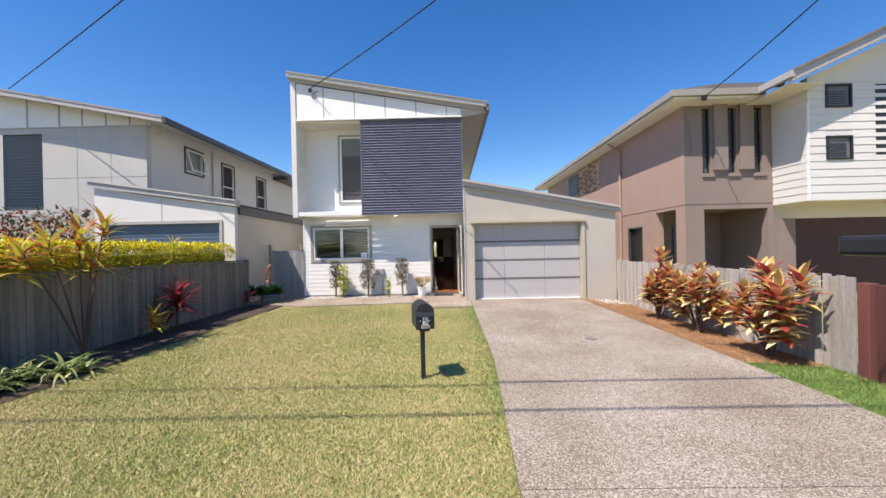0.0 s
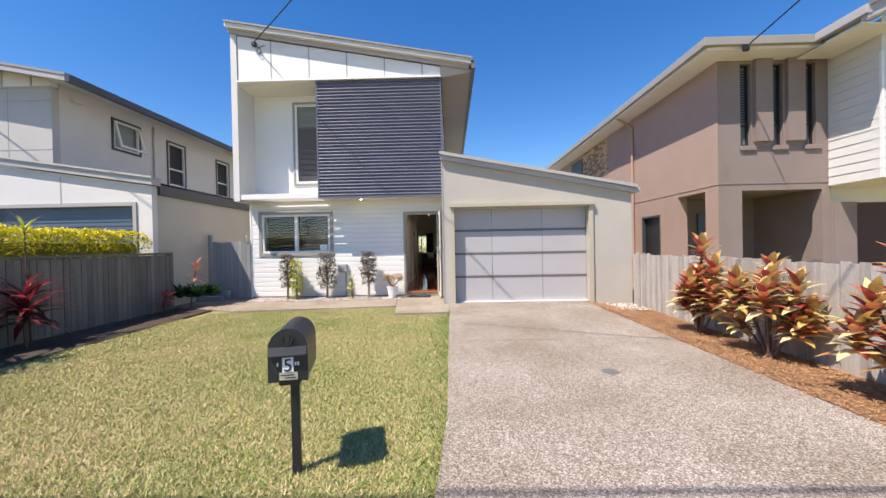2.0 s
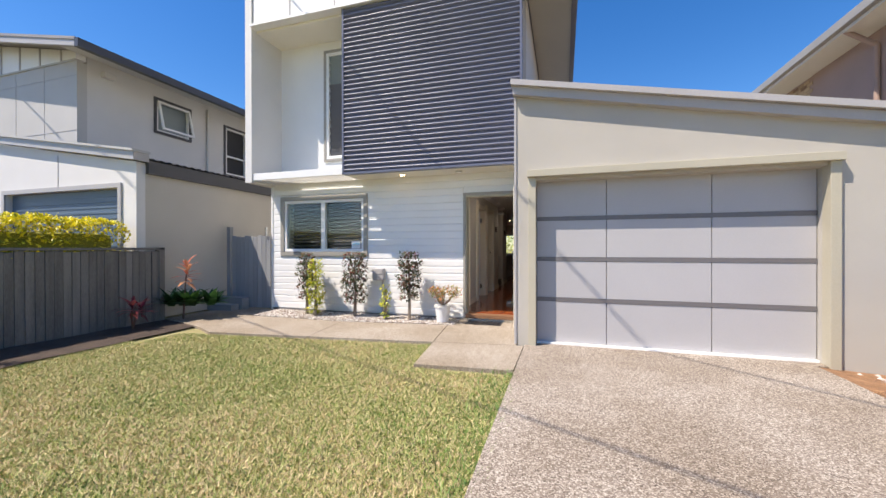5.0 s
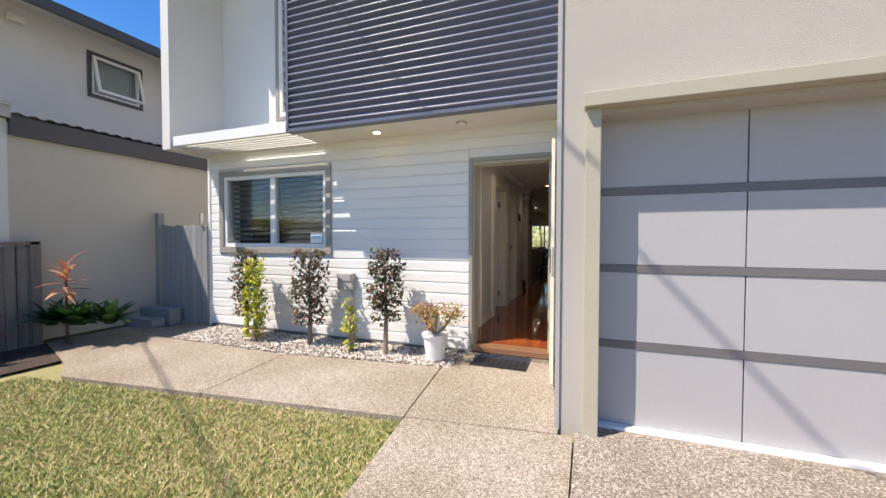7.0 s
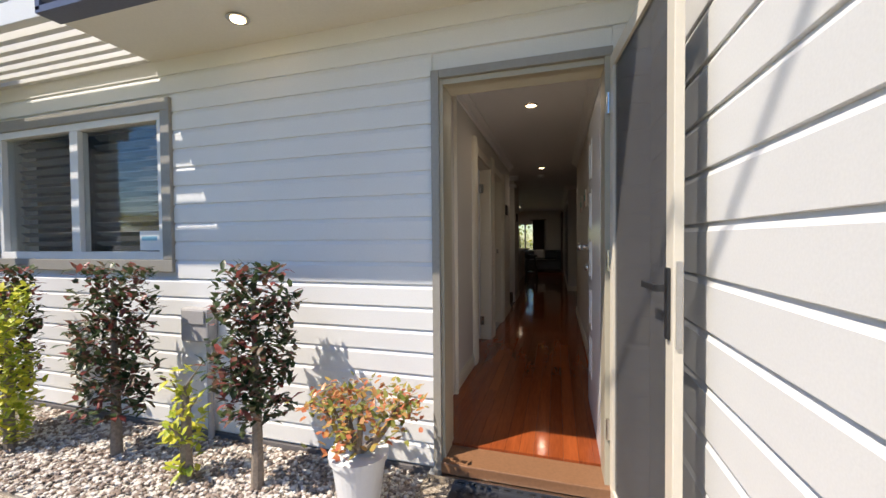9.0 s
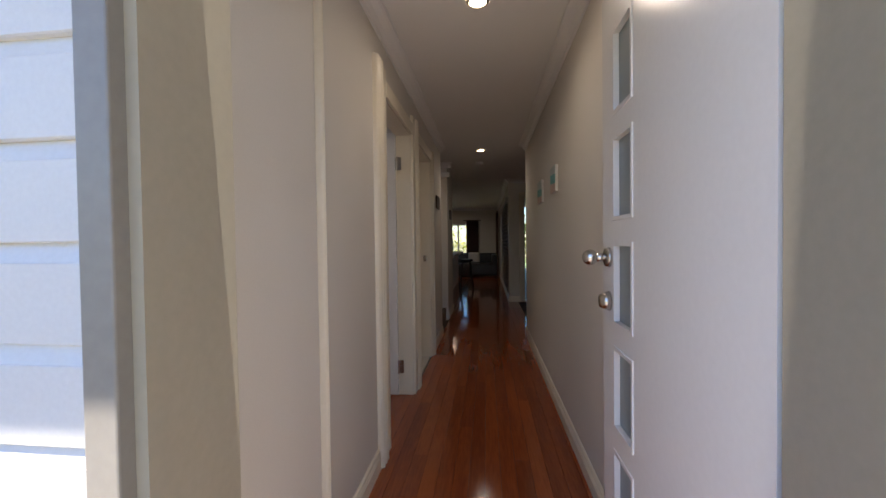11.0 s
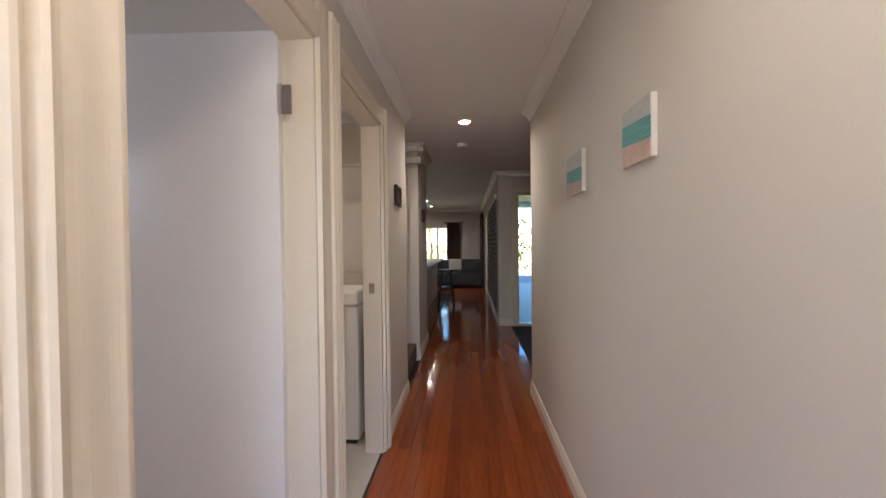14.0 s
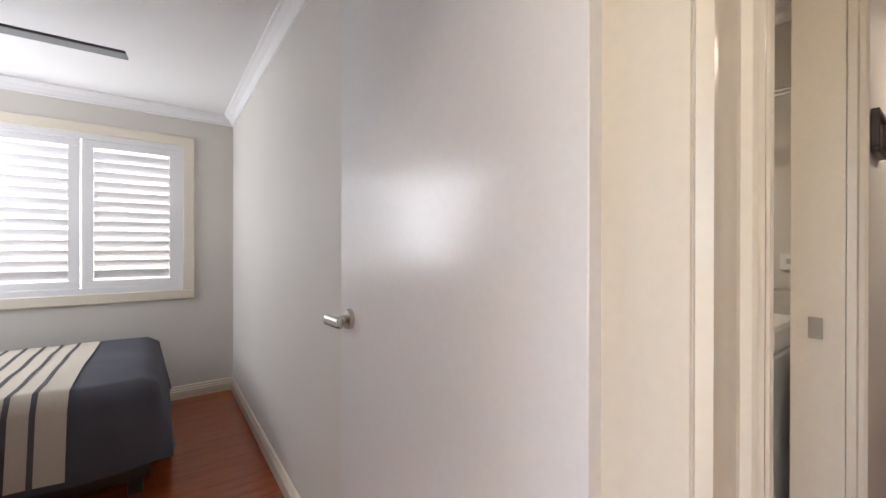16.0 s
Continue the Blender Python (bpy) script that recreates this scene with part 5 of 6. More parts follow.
def quilt(x0, y0, x1, y1, z0, z1, lift=0.0, seed=1, ends=False):
    b = bmesh.new()
    n, m = 26, 26
    rows_ = []
    for i in range(n + 1):
        row = []
        for j in range(m + 1):
            u, v = i / n, j / m
            ex, ey = min(u, 1 - u) * (x1 - x0), min(v, 1 - v) * (y1 - y0)
            e = ex if ends else min(ex, ey)
            z = z1 - (z1 - z0) * (1 - min(e / 0.10, 1)) ** 2 + 0.02 * noise.noise((x0 * 3 + (x1 - x0) * u * 3, y0 * 3 + (y1 - y0) * v * 3, seed)) + lift
            fl = 0.0 if ends else 0.02 * noise.noise((u * 14, v * 14, seed + 5)) * (1 - min(e / 0.10, 1))
            row.append(b.verts.new((x0 + (x1 - x0) * u + fl, y0 + (y1 - y0) * v + fl, z)))
        rows_.append(row)
    for i in range(n):
        for j in range(m):
            b.faces.new((rows_[i][j], rows_[i + 1][j], rows_[i + 1][j + 1], rows_[i][j + 1]))
    return b
part("quilt", quilt(-4.36, 12.75, -2.98, 14.52, 0.30, 0.70), M_BEDDING, bed, "charcoal quilt cover", smooth=True)
part("mattress", B(-4.32, 12.8, 0.32, -3.04, 14.46, 0.60, 0.05), M_BEDDING, bed)
part("base", B(-4.3, 12.82, 0.20, -3.06, 14.42, 0.32, 0.01), M_WOOD_D, bed)
for x, y in ((-3.12, 14.36), (-4.22, 14.36), (-3.12, 12.9), (-4.22, 12.9)):
    part("leg", B(x - 0.03, y - 0.03, FZ, x + 0.03, y + 0.03, 0.2), M_WOOD_D, bed)
throw = thing("throw_blanket", "cream throw with dark woven stripes across the bed", "blanket", (-3.6, 13.9, 0.7))
part("cloth", quilt(-4.35, 13.60, -2.965, 14.12, 0.33, 0.70, 0.008, 1, True), M_THROW, throw, smooth=True)
for k in range(5):
    part("stripe", quilt(-4.352, 13.66 + k * 0.085, -2.960, 13.68 + k * 0.085, 0.33, 0.70, 0.011, 1, True), M_STRIPE, throw, smooth=True)
fan = thing("ceiling_fan", "dark grey ceiling fan blades at rest", "ceiling fan", (-2.9, 13.6, 2.3))
part("rod", cyl(bmesh.new(), (-2.9, 13.6, 2.30), (-2.9, 13.6, CZ), 0.018), M_WHITE, fan)
part("motor", cyl(bmesh.new(), (-2.9, 13.6, 2.22), (-2.9, 13.6, 2.33), 0.11, 0.09, 24), M_WHITE, fan)
for a in (88, 208, 328):
    b = B(0.12, -0.06, -0.006, 0.74, 0.06, 0.006, 0.004)
    b.transform(Matrix.Translation((-2.9, 13.6, 2.25)) @ Matrix.Rotation(radians(a), 4, "Z") @ Matrix.Rotation(radians(8), 4, "X"))
    part("blade", b, M_FASCIA_D, fan)

# laundry
structure("wall_laundry_west", B(-2.6, 15.131, FZ - 0.015, -2.5, 16.849, CZ), M_IWALL, "cream laundry wall", "wall")
structure("floor_laundry", B(-2.5, 15.131, FZ - 0.015, HL - 0.02, 16.849, FZ), M_NGREY, "pale tiled laundry floor", "floor")
cornice("cornice_laundry", "x", 16.85, -2.5, HL - 0.112, -1)
wm = thing("washing_machine", "white top-loading washing machine with energy labels", "washing machine", (-1.3, 16.3, FZ))
part("body", B(-1.53, 16.06, FZ + 0.03, -0.965, 16.60, 1.02, 0.012), M_PLASTIC_W, wm)
part("lid", B(-1.535, 16.045, 1.022, -0.96, 16.60, 1.12, 0.02), M_PLASTIC_W, wm)
part("control_panel", prism([(16.38, 1.121), (16.62, 1.121), (16.62, 1.20), (16.46, 1.20)], "x", -1.52, -0.975), M_TRIM, wm, "grey-brown control panel")
part("foot", B(-1.50, 16.08, FZ, -1.42, 16.16, FZ + 0.03), M_BLACK, wm)
part("foot", B(-1.06, 16.08, FZ, -0.99, 16.16, FZ + 0.03), M_BLACK, wm)
for z0, z1, m in ((0.93, 0.965, M_LABEL_B), (0.86, 0.93, M_LABEL_Y), (0.845, 0.86, M_GREEN), (0.74, 0.775, M_LABEL_B), (0.68, 0.74, M_PLASTIC_W), (0.66, 0.68, M_LABEL_C)):
    part("label", B(-1.16, 16.052, z0, -1.055, 16.0585, z1), m, wm)
part("label_mark", B(-1.15, 16.052, 0.967, -1.11, 16.0585, 0.99), M_LABEL_R, wm)
rail = thing("hanging_rail", "thin metal rail across the laundry wall", "rail", (-1.5, 16.4, 2.0))
part("rod", cyl(bmesh.new(), (-2.5, 16.55, 2.02), (-0.905, 16.55, 2.02), 0.012), M_CHROME, rail)
part("rod", cyl(bmesh.new(), (-2.5, 16.50, 2.02), (-0.905, 16.50, 2.02), 0.006), M_CHROME, rail)
sw = thing("power_outlet", "white double power outlet on the laundry wall", "power outlet", (-1.05, 16.84, 1.3))
part("plate", B(-1.12, 16.838, 1.27, -1.0, 16.8495, 1.35, 0.003), M_PLASTIC_W, sw)
for x in (-1.095, -1.045):
    part("switch", B(x, 16.834, 1.30, x + 0.02, 16.8375, 1.325), M_NGREY, sw)

# hall ceiling lights and smoke alarm
for lx, ly in ((-0.243, 13.99), (-0.277, 17.16), (-1.32, 23.6), (-1.34, 25.0), (-1.75, 15.8)):
    dl = thing("ceiling_downlight", "glowing round recessed ceiling downlight", "downlight", (lx, ly, CZ), group="ceiling downlights")
    b = bmesh.new()
    bmesh.ops.create_circle(b, cap_ends=False, segments=28, radius=0.058, matrix=Matrix.Translation((lx, ly, CZ - 0.001)))
    e = bmesh.ops.extrude_edge_only(b, edges=b.edges[:])
    for v in [g for g in e["geom"] if isinstance(g, bmesh.types.BMVert)]:
        v.co = Vector((lx, ly, CZ - 0.008)) + (v.co - Vector((lx, ly, CZ - 0.001))) * 0.76
    part("rim", b, M_CHROME, dl)
    part("lens", cyl(bmesh.new(), (lx, ly, CZ - 0.006), (lx, ly, CZ - 0.002), 0.043, seg=24), M_BULB, dl)
sm = thing("smoke_alarm", "round white smoke alarm on the ceiling", "smoke alarm", (-0.31, 17.94, CZ))
part("body", cyl(bmesh.new(), (-0.31, 17.94, CZ - 0.038), (-0.31, 17.94, CZ - 0.001), 0.048, 0.06, 28), M_PLASTIC_W, sm)

# pictures
for y0, y1, z0, z1, sea, sand in ((14.775, 14.975, 1.66, 1.842, 0.70, 0.34), (15.44, 15.70, 1.65, 1.845, 0.62, 0.30)):
    cv = thing("canvas_picture", "small unframed canvas of a teal sea and sandy beach", "picture", (HR, (y0 + y1) / 2, z0), group="beach canvases")
    part("stretcher", B(HR - 0.018, y0, z0, HR - 0.0005, y1, z1, 0.002), M_CANVAS, cv)
    h = z1 - z0
    for nm, a, c, m in (("sky", sea, 1, M_SKYP), ("sea", sand, sea, M_SEAP), ("sand", 0, sand, M_SANDP)):
        tilt_ = 0.008
        za, zc = z0 + h * a, z0 + h * c
        part(nm, prism([(y0, za - (tilt_ if a else 0)), (y1, za + (tilt_ if a else 0)), (y1, zc + (tilt_ if c < 1 else 0)), (y0, zc - (tilt_ if c < 1 else 0))], "x", HR - 0.0205, HR - 0.0185), m, cv)
for yc, zc, xw in ((16.52, 1.775, HL), (18.27, 1.75, HL - 0.015)):
    pf = thing("photo_frame", "small dark framed photograph on the hallway wall", "photo frame", (xw, yc, zc), group="hall photo frames")
    part("frame_border", ring(bmesh.new(), "x", xw + 0.001, xw + 0.022, yc - 0.105, yc + 0.105, zc - 0.075, zc + 0.075, 0.022, 0.003), M_WOOD_D, pf)
    part("print", B(xw + 0.002, yc - 0.085, zc - 0.055, xw + 0.012, yc + 0.085, zc + 0.055), M_PHOTO, pf)

# stair foot
stair = thing("staircase", "brown carpeted stair rising from the hallway", "staircase", (-1.4, 17.4, FZ))
for k in range(7):
    part("step", B(-1.1 - 0.25 * k - 0.25 if k < 6 else -2.6, 16.951, FZ, HL - 0.05 - 0.25 * k, 17.899, FZ + 0.18 * (k + 1), 0.012), M_CARPET, stair)
pil = structure("capital", B(HL - 0.14, 17.84, 2.30, HL + 0.03, 17.899, 2.37, 0.008), M_ICEIL, "white moulded capital at the wall end", "trim")

# living room seen down the hall
bench = thing("kitchen_bench", "white kitchen bench with pale stone top", "kitchen bench", (-1.3, 21.5, FZ))
part("carcass", B(-1.75, 20.4, FZ, -1.05, 23.4, 0.98), M_PLASTIC_W, bench)
part("benchtop", B(-1.85, 20.3, 0.981, -0.90, 23.5, 1.02, 0.005), M_NWHITE, bench)
def stool(x, y):
    st = thing("bar_stool", "black timber bar stool with round seat", "bar stool", (x, y, FZ))
    part("seat", cyl(bmesh.new(), (x, y, FZ + 0.70), (x, y, FZ + 0.75), 0.165, 0.16, 24), M_BLACK, st)
    for a in range(4):
        c, s = math.cos(a * math.pi / 2 + 0.78), math.sin(a * math.pi / 2 + 0.78)
        part("leg", cyl(bmesh.new(), (x + c * 0.23, y + s * 0.23, FZ), (x + c * 0.12, y + s * 0.12, FZ + 0.70), 0.02, 0.018, 10), M_BLACK, st)
    for h in (0.22, 0.32, 0.45):
        r = 0.23 - 0.11 * h / 0.7
        b = bmesh.new()
        for a in range(4):
            p = [(x + r * math.cos(t), y + r * math.sin(t), FZ + h) for t in (a * math.pi / 2 + 0.78, a * math.pi / 2 + 2.35)]
            cyl(b, p[0], p[1], 0.012, seg=8)
        part("rung", b, M_BLACK, st)
    return st
stool(-0.72, 21.6)
sofa = thing("sofa", "dark sofa with light cushions by the rear window", "sofa", (-0.5, 25.2, FZ))
part("seat", B(-1.5, 24.7, FZ + 0.05, 0.15, 25.7, FZ + 0.45, 0.06), M_BLACK, sofa)
part("backrest", B(-1.5, 25.5, FZ + 0.4, 0.15, 25.8, FZ + 0.78, 0.06), M_BLACK, sofa)
part("armrest", B(-0.05, 24.7, FZ + 0.4, 0.16, 25.5, FZ + 0.75, 0.05), M_BLACK, sofa)
b = B(-0.85, 25.35, FZ + 0.46, -0.45, 25.5, FZ + 0.80, 0.05)
cu = tagged(part("cushion", b, M_NWHITE), "pale cushion on the dark sofa", "cushion")
window_4 = thing("window_4", "rear sliding glass doors to a bright garden", "window", (-1.9, 26.2, FZ), kind="structure")
part("window_frame", ring(bmesh.new(), "y", 26.19, 26.27, -2.9, -0.88, 0.16, 1.95, 0.05), M_WHITE, window_4)
part("mullion", B(-1.28, 26.2, 0.2, -1.22, 26.26, 1.9), M_WHITE, window_4)
p = part("pane", B(-2.85, 26.235, 0.2, -0.93, 26.24, 1.9), M_GLASS, window_4)
p.visible_shadow = False
def curtain(axis, fixed, a0, a1, z0, z1):
    b = bmesh.new()
    prev = None
    n = 48
    for i in range(n + 1):
        u = a0 + (a1 - a0) * i / n
        d = fixed + 0.025 * math.sin(i * 1.25) + 0.008 * math.sin(i * 0.5)
        cur = [b.verts.new((u, d, z) if axis == "x" else (d, u, z)) for z in (z0, (z0 + z1) / 2, z1)]
        if prev:
            for k in range(2):
                b.faces.new((prev[k], cur[k], cur[k + 1], prev[k + 1]))
        prev = cur
    bmesh.ops.solidify(b, geom=b.faces[:], thickness=0.004)
    return b
for i, (ax, fx, a0, a1) in enumerate((("x", 26.12, -0.95, -0.52), ("y", 0.14, 24.6, 25.9))):
    cu_ = thing("curtain", "mauve-brown floor-length pleated curtain beside the glass", "curtain", (-0.7, 26, FZ), group="living room curtains")
    part("drape", curtain(ax, fx, a0, a1, FZ + 0.02, 2.06 if i == 0 else 2.25), M_CURTAIN, cu_, smooth=True)
    part("rod", B(a0 - 0.1, 26.10, 2.06, a1 + 0.1, 26.13, 2.09) if i == 0 else B(0.12, a0 - 0.1, 2.25, 0.15, a1 + 0.1, 2.28), M_WOOD_D, cu_)
# fretwork screen with dark curved cut-outs over a pale panel standing in for daylight
fs = thing("fretwork_screen", "black and white patterned sliding fabric screen, its white standing in for daylight beyond", "screen", (0.22, 21.8, FZ))
part("daylight_panel", B(0.232, 20.15, FZ + 0.05, 0.24, 23.4, 2.16), M_CANVAS, fs)
leaf_shape = [(0.0, 0.0), (0.045, 0.030), (0.06, 0.075), (0.045, 0.10), (0.0, 0.055), (-0.05, 0.05), (-0.065, 0.02)]
b = bmesh.new()
for i in range(18):
    for j in range(22):
        yy, zz = 20.25 + i * 0.178, 0.20 + j * 0.089
        s = 1 if (i + j) % 2 else -1
        vs = [b.verts.new((0.226, yy + s * p[0] * 1.25, zz + p[1])) for p in leaf_shape]
        b.faces.new(vs)
bmesh.ops.solidify(b, geom=b.faces[:], thickness=0.004)
part("pattern", b, M_BLACK, fs, "black leaf-like pattern")
part("header_rail", B(0.19, 20.1, 2.16, 0.223, 23.45, 2.22), M_WHITE, fs)
door_2 = thing("door_2", "glazed sliding door to the courtyard with cream frame", "glass door", (1.2, 19.68, FZ), kind="structure")
part("architrave", ring(bmesh.new(), "y", 19.655, 19.679, 0.42, 1.97, 0.0, 2.26, 0.07, 0.004), M_ITRIM, door_2)
part("door_frame", ring(bmesh.new(), "y", 19.69, 19.78, 0.49, 1.90, FZ - 0.01, 2.19, 0.04), M_ITRIM, door_2)
p = part("pane", B(0.53, 19.735, FZ + 0.03, 1.86, 19.741, 2.15), M_GLASS, door_2)
p.visible_shadow = False
rug = thing("floor_rug", "dark blue-grey woven rug on the timber floor", "rug", (1.0, 18.6, FZ))
part("rug_body", B(0.40, 17.45, FZ + 0.001, 1.9, 19.56, FZ + 0.012, 0.004), M_RUG, rug)

# timber floors
floor_hall = tagged(thing("floor_boards", "polished red-brown timber floorboards with high gloss", "floor"), kind="structure")
fl_cache = {}


def plank(length):
    key = round(length, 2)
    if key not in fl_cache:
        b = B(0.0006, 0, -0.015, 0.0794, key - 0.001, 0.0, 0.0006)
        me = bpy.data.meshes.new("floorboard")
        b.to_mesh(me)
        b.free()
        me.materials.append(M_BOARD)
        fl_cache[key] = me
    return fl_cache[key]


x = HL
col = 0
while x < HR + 0.06:
    y, k = YI - 0.02, 0
    while y < 26.1:
        ln = min((1.2, 1.8, 2.4, 1.5)[(col * 3 + k) % 4] if k else 0.5 + 0.35 * (col * 5 % 7), 26.15 - y)
        ln = round(ln, 2)
        if ln < 0.05:
            break
        piece("floorboard", plank(ln), floor_hall, (x, y, FZ))
        y += ln
        k += 1
    x += 0.08
    col += 1


def boards_sheet(name, x0, x1, y0, y1, parent):
    """The rest of the boards, joined."""
    b = bmesh.new()
    x = x0
    while x < x1 - 0.01:
        y = y0
        while y < y1:
            y2 = min(y + random.choice((1.2, 1.8, 2.4)), y1)
            box(b, x + 0.0006, y, FZ - 0.015, min(x + 0.0794, x1), y2 - 0.001, FZ)
            y = y2
        x += 0.08
    return part(name, b, M_BOARD, parent, kind="stuff")


boards_sheet("nook_boards", HR + 0.125, 4.3, 16.98, 19.68, floor_hall)
boards_sheet("living_boards", -4.5, HL - 0.016, 18.76, 26.2, floor_hall)
boards_sheet("bedroom_boards", BX, HL - 0.001, YI + 0.08, 14.98, floor_hall)
structure("ground_rear", B(-6, 26.4, -0.1, 3, 40, 0.0), M_GRASSG, "bright rear garden lawn", "ground")


# ---------------- plants ----------------
def leaf_strip(verts, faces, base, yaw, pitch, length, width, droop, fold=0.25, seg=4, tipw=0.0, roundish=False):
    """One arching leaf, folded along its midrib."""
    d = Vector((math.cos(yaw), math.sin(yaw), 0))
    side = Vector((-math.sin(yaw), math.cos(yaw), 0))
    p, ang = Vector(base), pitch
    i0 = len(verts)
    for k in range(seg + 1):
        u = k / seg
        w = width * (math.sin(math.pi * (0.12 + 0.88 * u) ** (0.85 if roundish else 0.6)) if k < seg else tipw)
        up = Vector((-math.sin(ang) * d.x, -math.sin(ang) * d.y, math.cos(ang)))
        verts += [p + side * w + up * w * fold, p, p - side * w + up * w * fold]
        p = p + (d * math.cos(ang) + Vector((0, 0, math.sin(ang)))) * (length / seg)
        ang -= droop / seg
    for k in range(seg):
        a = i0 + k * 3
        faces += [(a, a + 1, a + 4, a + 3), (a + 1, a + 2, a + 5, a + 4)]


def add_mesh(name, verts, faces, material, parent, label="", smooth=True, kind=""):
    at = ROOT[parent.name] if parent else Vector((0, 0, 0))
    me = mesh_from(name, [Vector(v) - at for v in verts], faces, material)
    if smooth:
        me.polygons.foreach_set("use_smooth", [True] * len(me.polygons))
    ob = new(name, me)
    ob.parent = parent
    ROOT[ob.name] = at
    return tagged(ob, label, kind=kind)


def stem(pts, r0, r1):
    b = bmesh.new()
    for i in range(len(pts) - 1):
        u, v = i / (len(pts) - 1), (i + 1) / (len(pts) - 1)
        cyl(b, pts[i], pts[i + 1], r0 + (r1 - r0) * u, r0 + (r1 - r0) * v, 8)
    return b


def rosette_shrub(name, label, cat, at, heads, leaf_len, leaf_w, leaves, material, group="", droop=1.1, rnd=None, roundish=True, extra=0):
    """Canes that each end in a tuft of arching leaves. heads: (dx, dy, height)."""
    rnd = rnd or random.Random(int(at[0] * 100 + at[1] * 10))
    t = thing(name, label, cat, at, group)
    tall = max(h for _, _, h in heads)
    heads = heads + [(rnd.uniform(-0.24, 0.25), rnd.uniform(-0.42, 0.42), tall * rnd.uniform(0.35, 0.85)) for _ in range(extra)]
    for dx, dy, h in heads:
        top = Vector((at[0] + dx, at[1] + dy, at[2] + h))
        mid = Vector((at[0] + dx * 0.45 + rnd.uniform(-0.03, 0.03), at[1] + dy * 0.45, at[2] + h * 0.5))
        part("stem", stem([at, mid, top], 0.017, 0.010), M_CANE, t)
        verts, faces = [], []
        for k in range(leaves):
            u = k / leaves
            yaw = k * 2.4 + rnd.uniform(-0.3, 0.3)
            pit = 1.25 - 1.35 * (1 - u) ** 0.8 + rnd.uniform(-0.2, 0.2)
            base = top - Vector((0, 0, 0.34 * min(h, 1.0) * (1 - u)))
            leaf_strip(verts, faces, base, yaw, pit, leaf_len * rnd.uniform(0.7, 1.1), leaf_w * rnd.uniform(0.8, 1.15), droop * rnd.uniform(0.5, 1.2), roundish=roundish)
        add_mesh("foliage", verts, faces, material, t)
    return t


R = random.Random(7)
rosette_shrub("cordyline_shrub", "broad-leaved red, gold and green cordyline on bark mulch", "shrub", (4.22, 8.0, -0.1), [(0, 0, 0.95), (0.14, 0.12, 1.35), (-0.18, -0.08, 0.85), (0.1, -0.22, 1.05), (0.18, -0.3, 0.6), (-0.1, 0.2, 0.65)], 0.28, 0.050, 30, M_CORDY, "cordylines by the drive", droop=0.7, extra=7)
rosette_shrub("cordyline_shrub", "bushy red and gold cordyline on bark mulch", "shrub", (4.22, 6.75, -0.1), [(0, 0, 1.0), (0.15, 0.14, 1.12), (-0.15, -0.12, 0.85), (0.12, -0.25, 0.95), (-0.08, 0.25, 0.75), (0.2, 0.0, 0.55)], 0.27, 0.050, 30, M_CORDY, "cordylines by the drive", droop=0.7, extra=7)
rosette_shrub("cordyline_shrub", "largest red and gold cordyline beside the fence end", "shrub", (4.22, 5.25, -0.1), [(0, 0, 1.18), (0.12, 0.22, 1.2), (-0.12, -0.2, 1.0), (0.16, -0.3, 1.12), (-0.1, 0.3, 0.9), (0.1, -0.05, 0.8), (-0.15, 0.05, 0.6), (0.18, 0.25, 0.62)], 0.30, 0.052, 30, M_CORDY, "cordylines by the drive", droop=0.7, extra=7)
rosette_shrub("dark_cordyline", "dark red cordyline in the soil bed", "shrub", (-5.45, 7.55, -0.02), [(0, 0, 0.78), (0.04, -0.05, 0.55)], 0.56, 0.042, 30, M_CORDYD, droop=0.9)
rosette_shrub("young_croton", "small gold and red young croton in the soil bed", "shrub", (-5.40, 6.85, -0.02), [(0, 0, 0.42), (0.08, -0.08, 0.30)], 0.30, 0.03, 24, M_ORANGE, droop=0.9)
rosette_shrub("tall_cordyline", "tall cordyline with bare stems and orange-green tufts", "shrub", (-5.55, 5.7, -0.02), [(-0.05, 0.42, 2.02), (0.0, 0.15, 1.55), (-0.1, -0.42, 1.72), (0.05, -0.1, 1.85), (-0.1, -0.75, 1.6)], 0.55, 0.036, 26, M_ORANGE, droop=0.8, roundish=False)
rosette_shrub("spiky_dracaena", "thin-stemmed dracaena with a spiky pale tuft", "shrub", (-5.62, 7.75, -0.02), [(-0.05, 0.0, 1.72)], 0.34, 0.014, 34, M_YELLOWG, droop=0.7, roundish=False)
rosette_shrub("fallen_cordyline", "small leaning dark cordyline at the fence end", "shrub", (-5.5, 10.2, -0.02), [(0.15, -0.1, 0.42), (-0.1, 0.2, 0.3)], 0.28, 0.025, 16, M_CORDYD, droop=0.9)
rosette_shrub("bromeliad", "pink flowering bromeliad on a curved bare stem", "plant", (-5.5, 11.05, 0.0), [(0.22, -0.1, 0.98)], 0.26, 0.034, 20, M_BROM, droop=0.8)
t = thing("agave_clump", "clump of broad green agave rosettes beside the path", "plant", (-5.2, 11.2, 0))
for i in range(6):
    verts, faces = [], []
    c = Vector((-5.70 + 0.11 * i + R.uniform(-0.04, 0.04), 11.15 + R.uniform(-0.22, 0.22), 0.06))
    for k in range(16):
        leaf_strip(verts, faces, c + Vector((0, 0, 0.16)), k * 2.4, 0.35 + 0.06 * k, R.uniform(0.34, 0.46), 0.07, 0.6)
    add_mesh("rosette", verts, faces, M_GREEN, t)
lily = thing("lily_clump", "arching pale striped lily clump at the lawn edge", "plant", (-5.1, 4.6, 0))
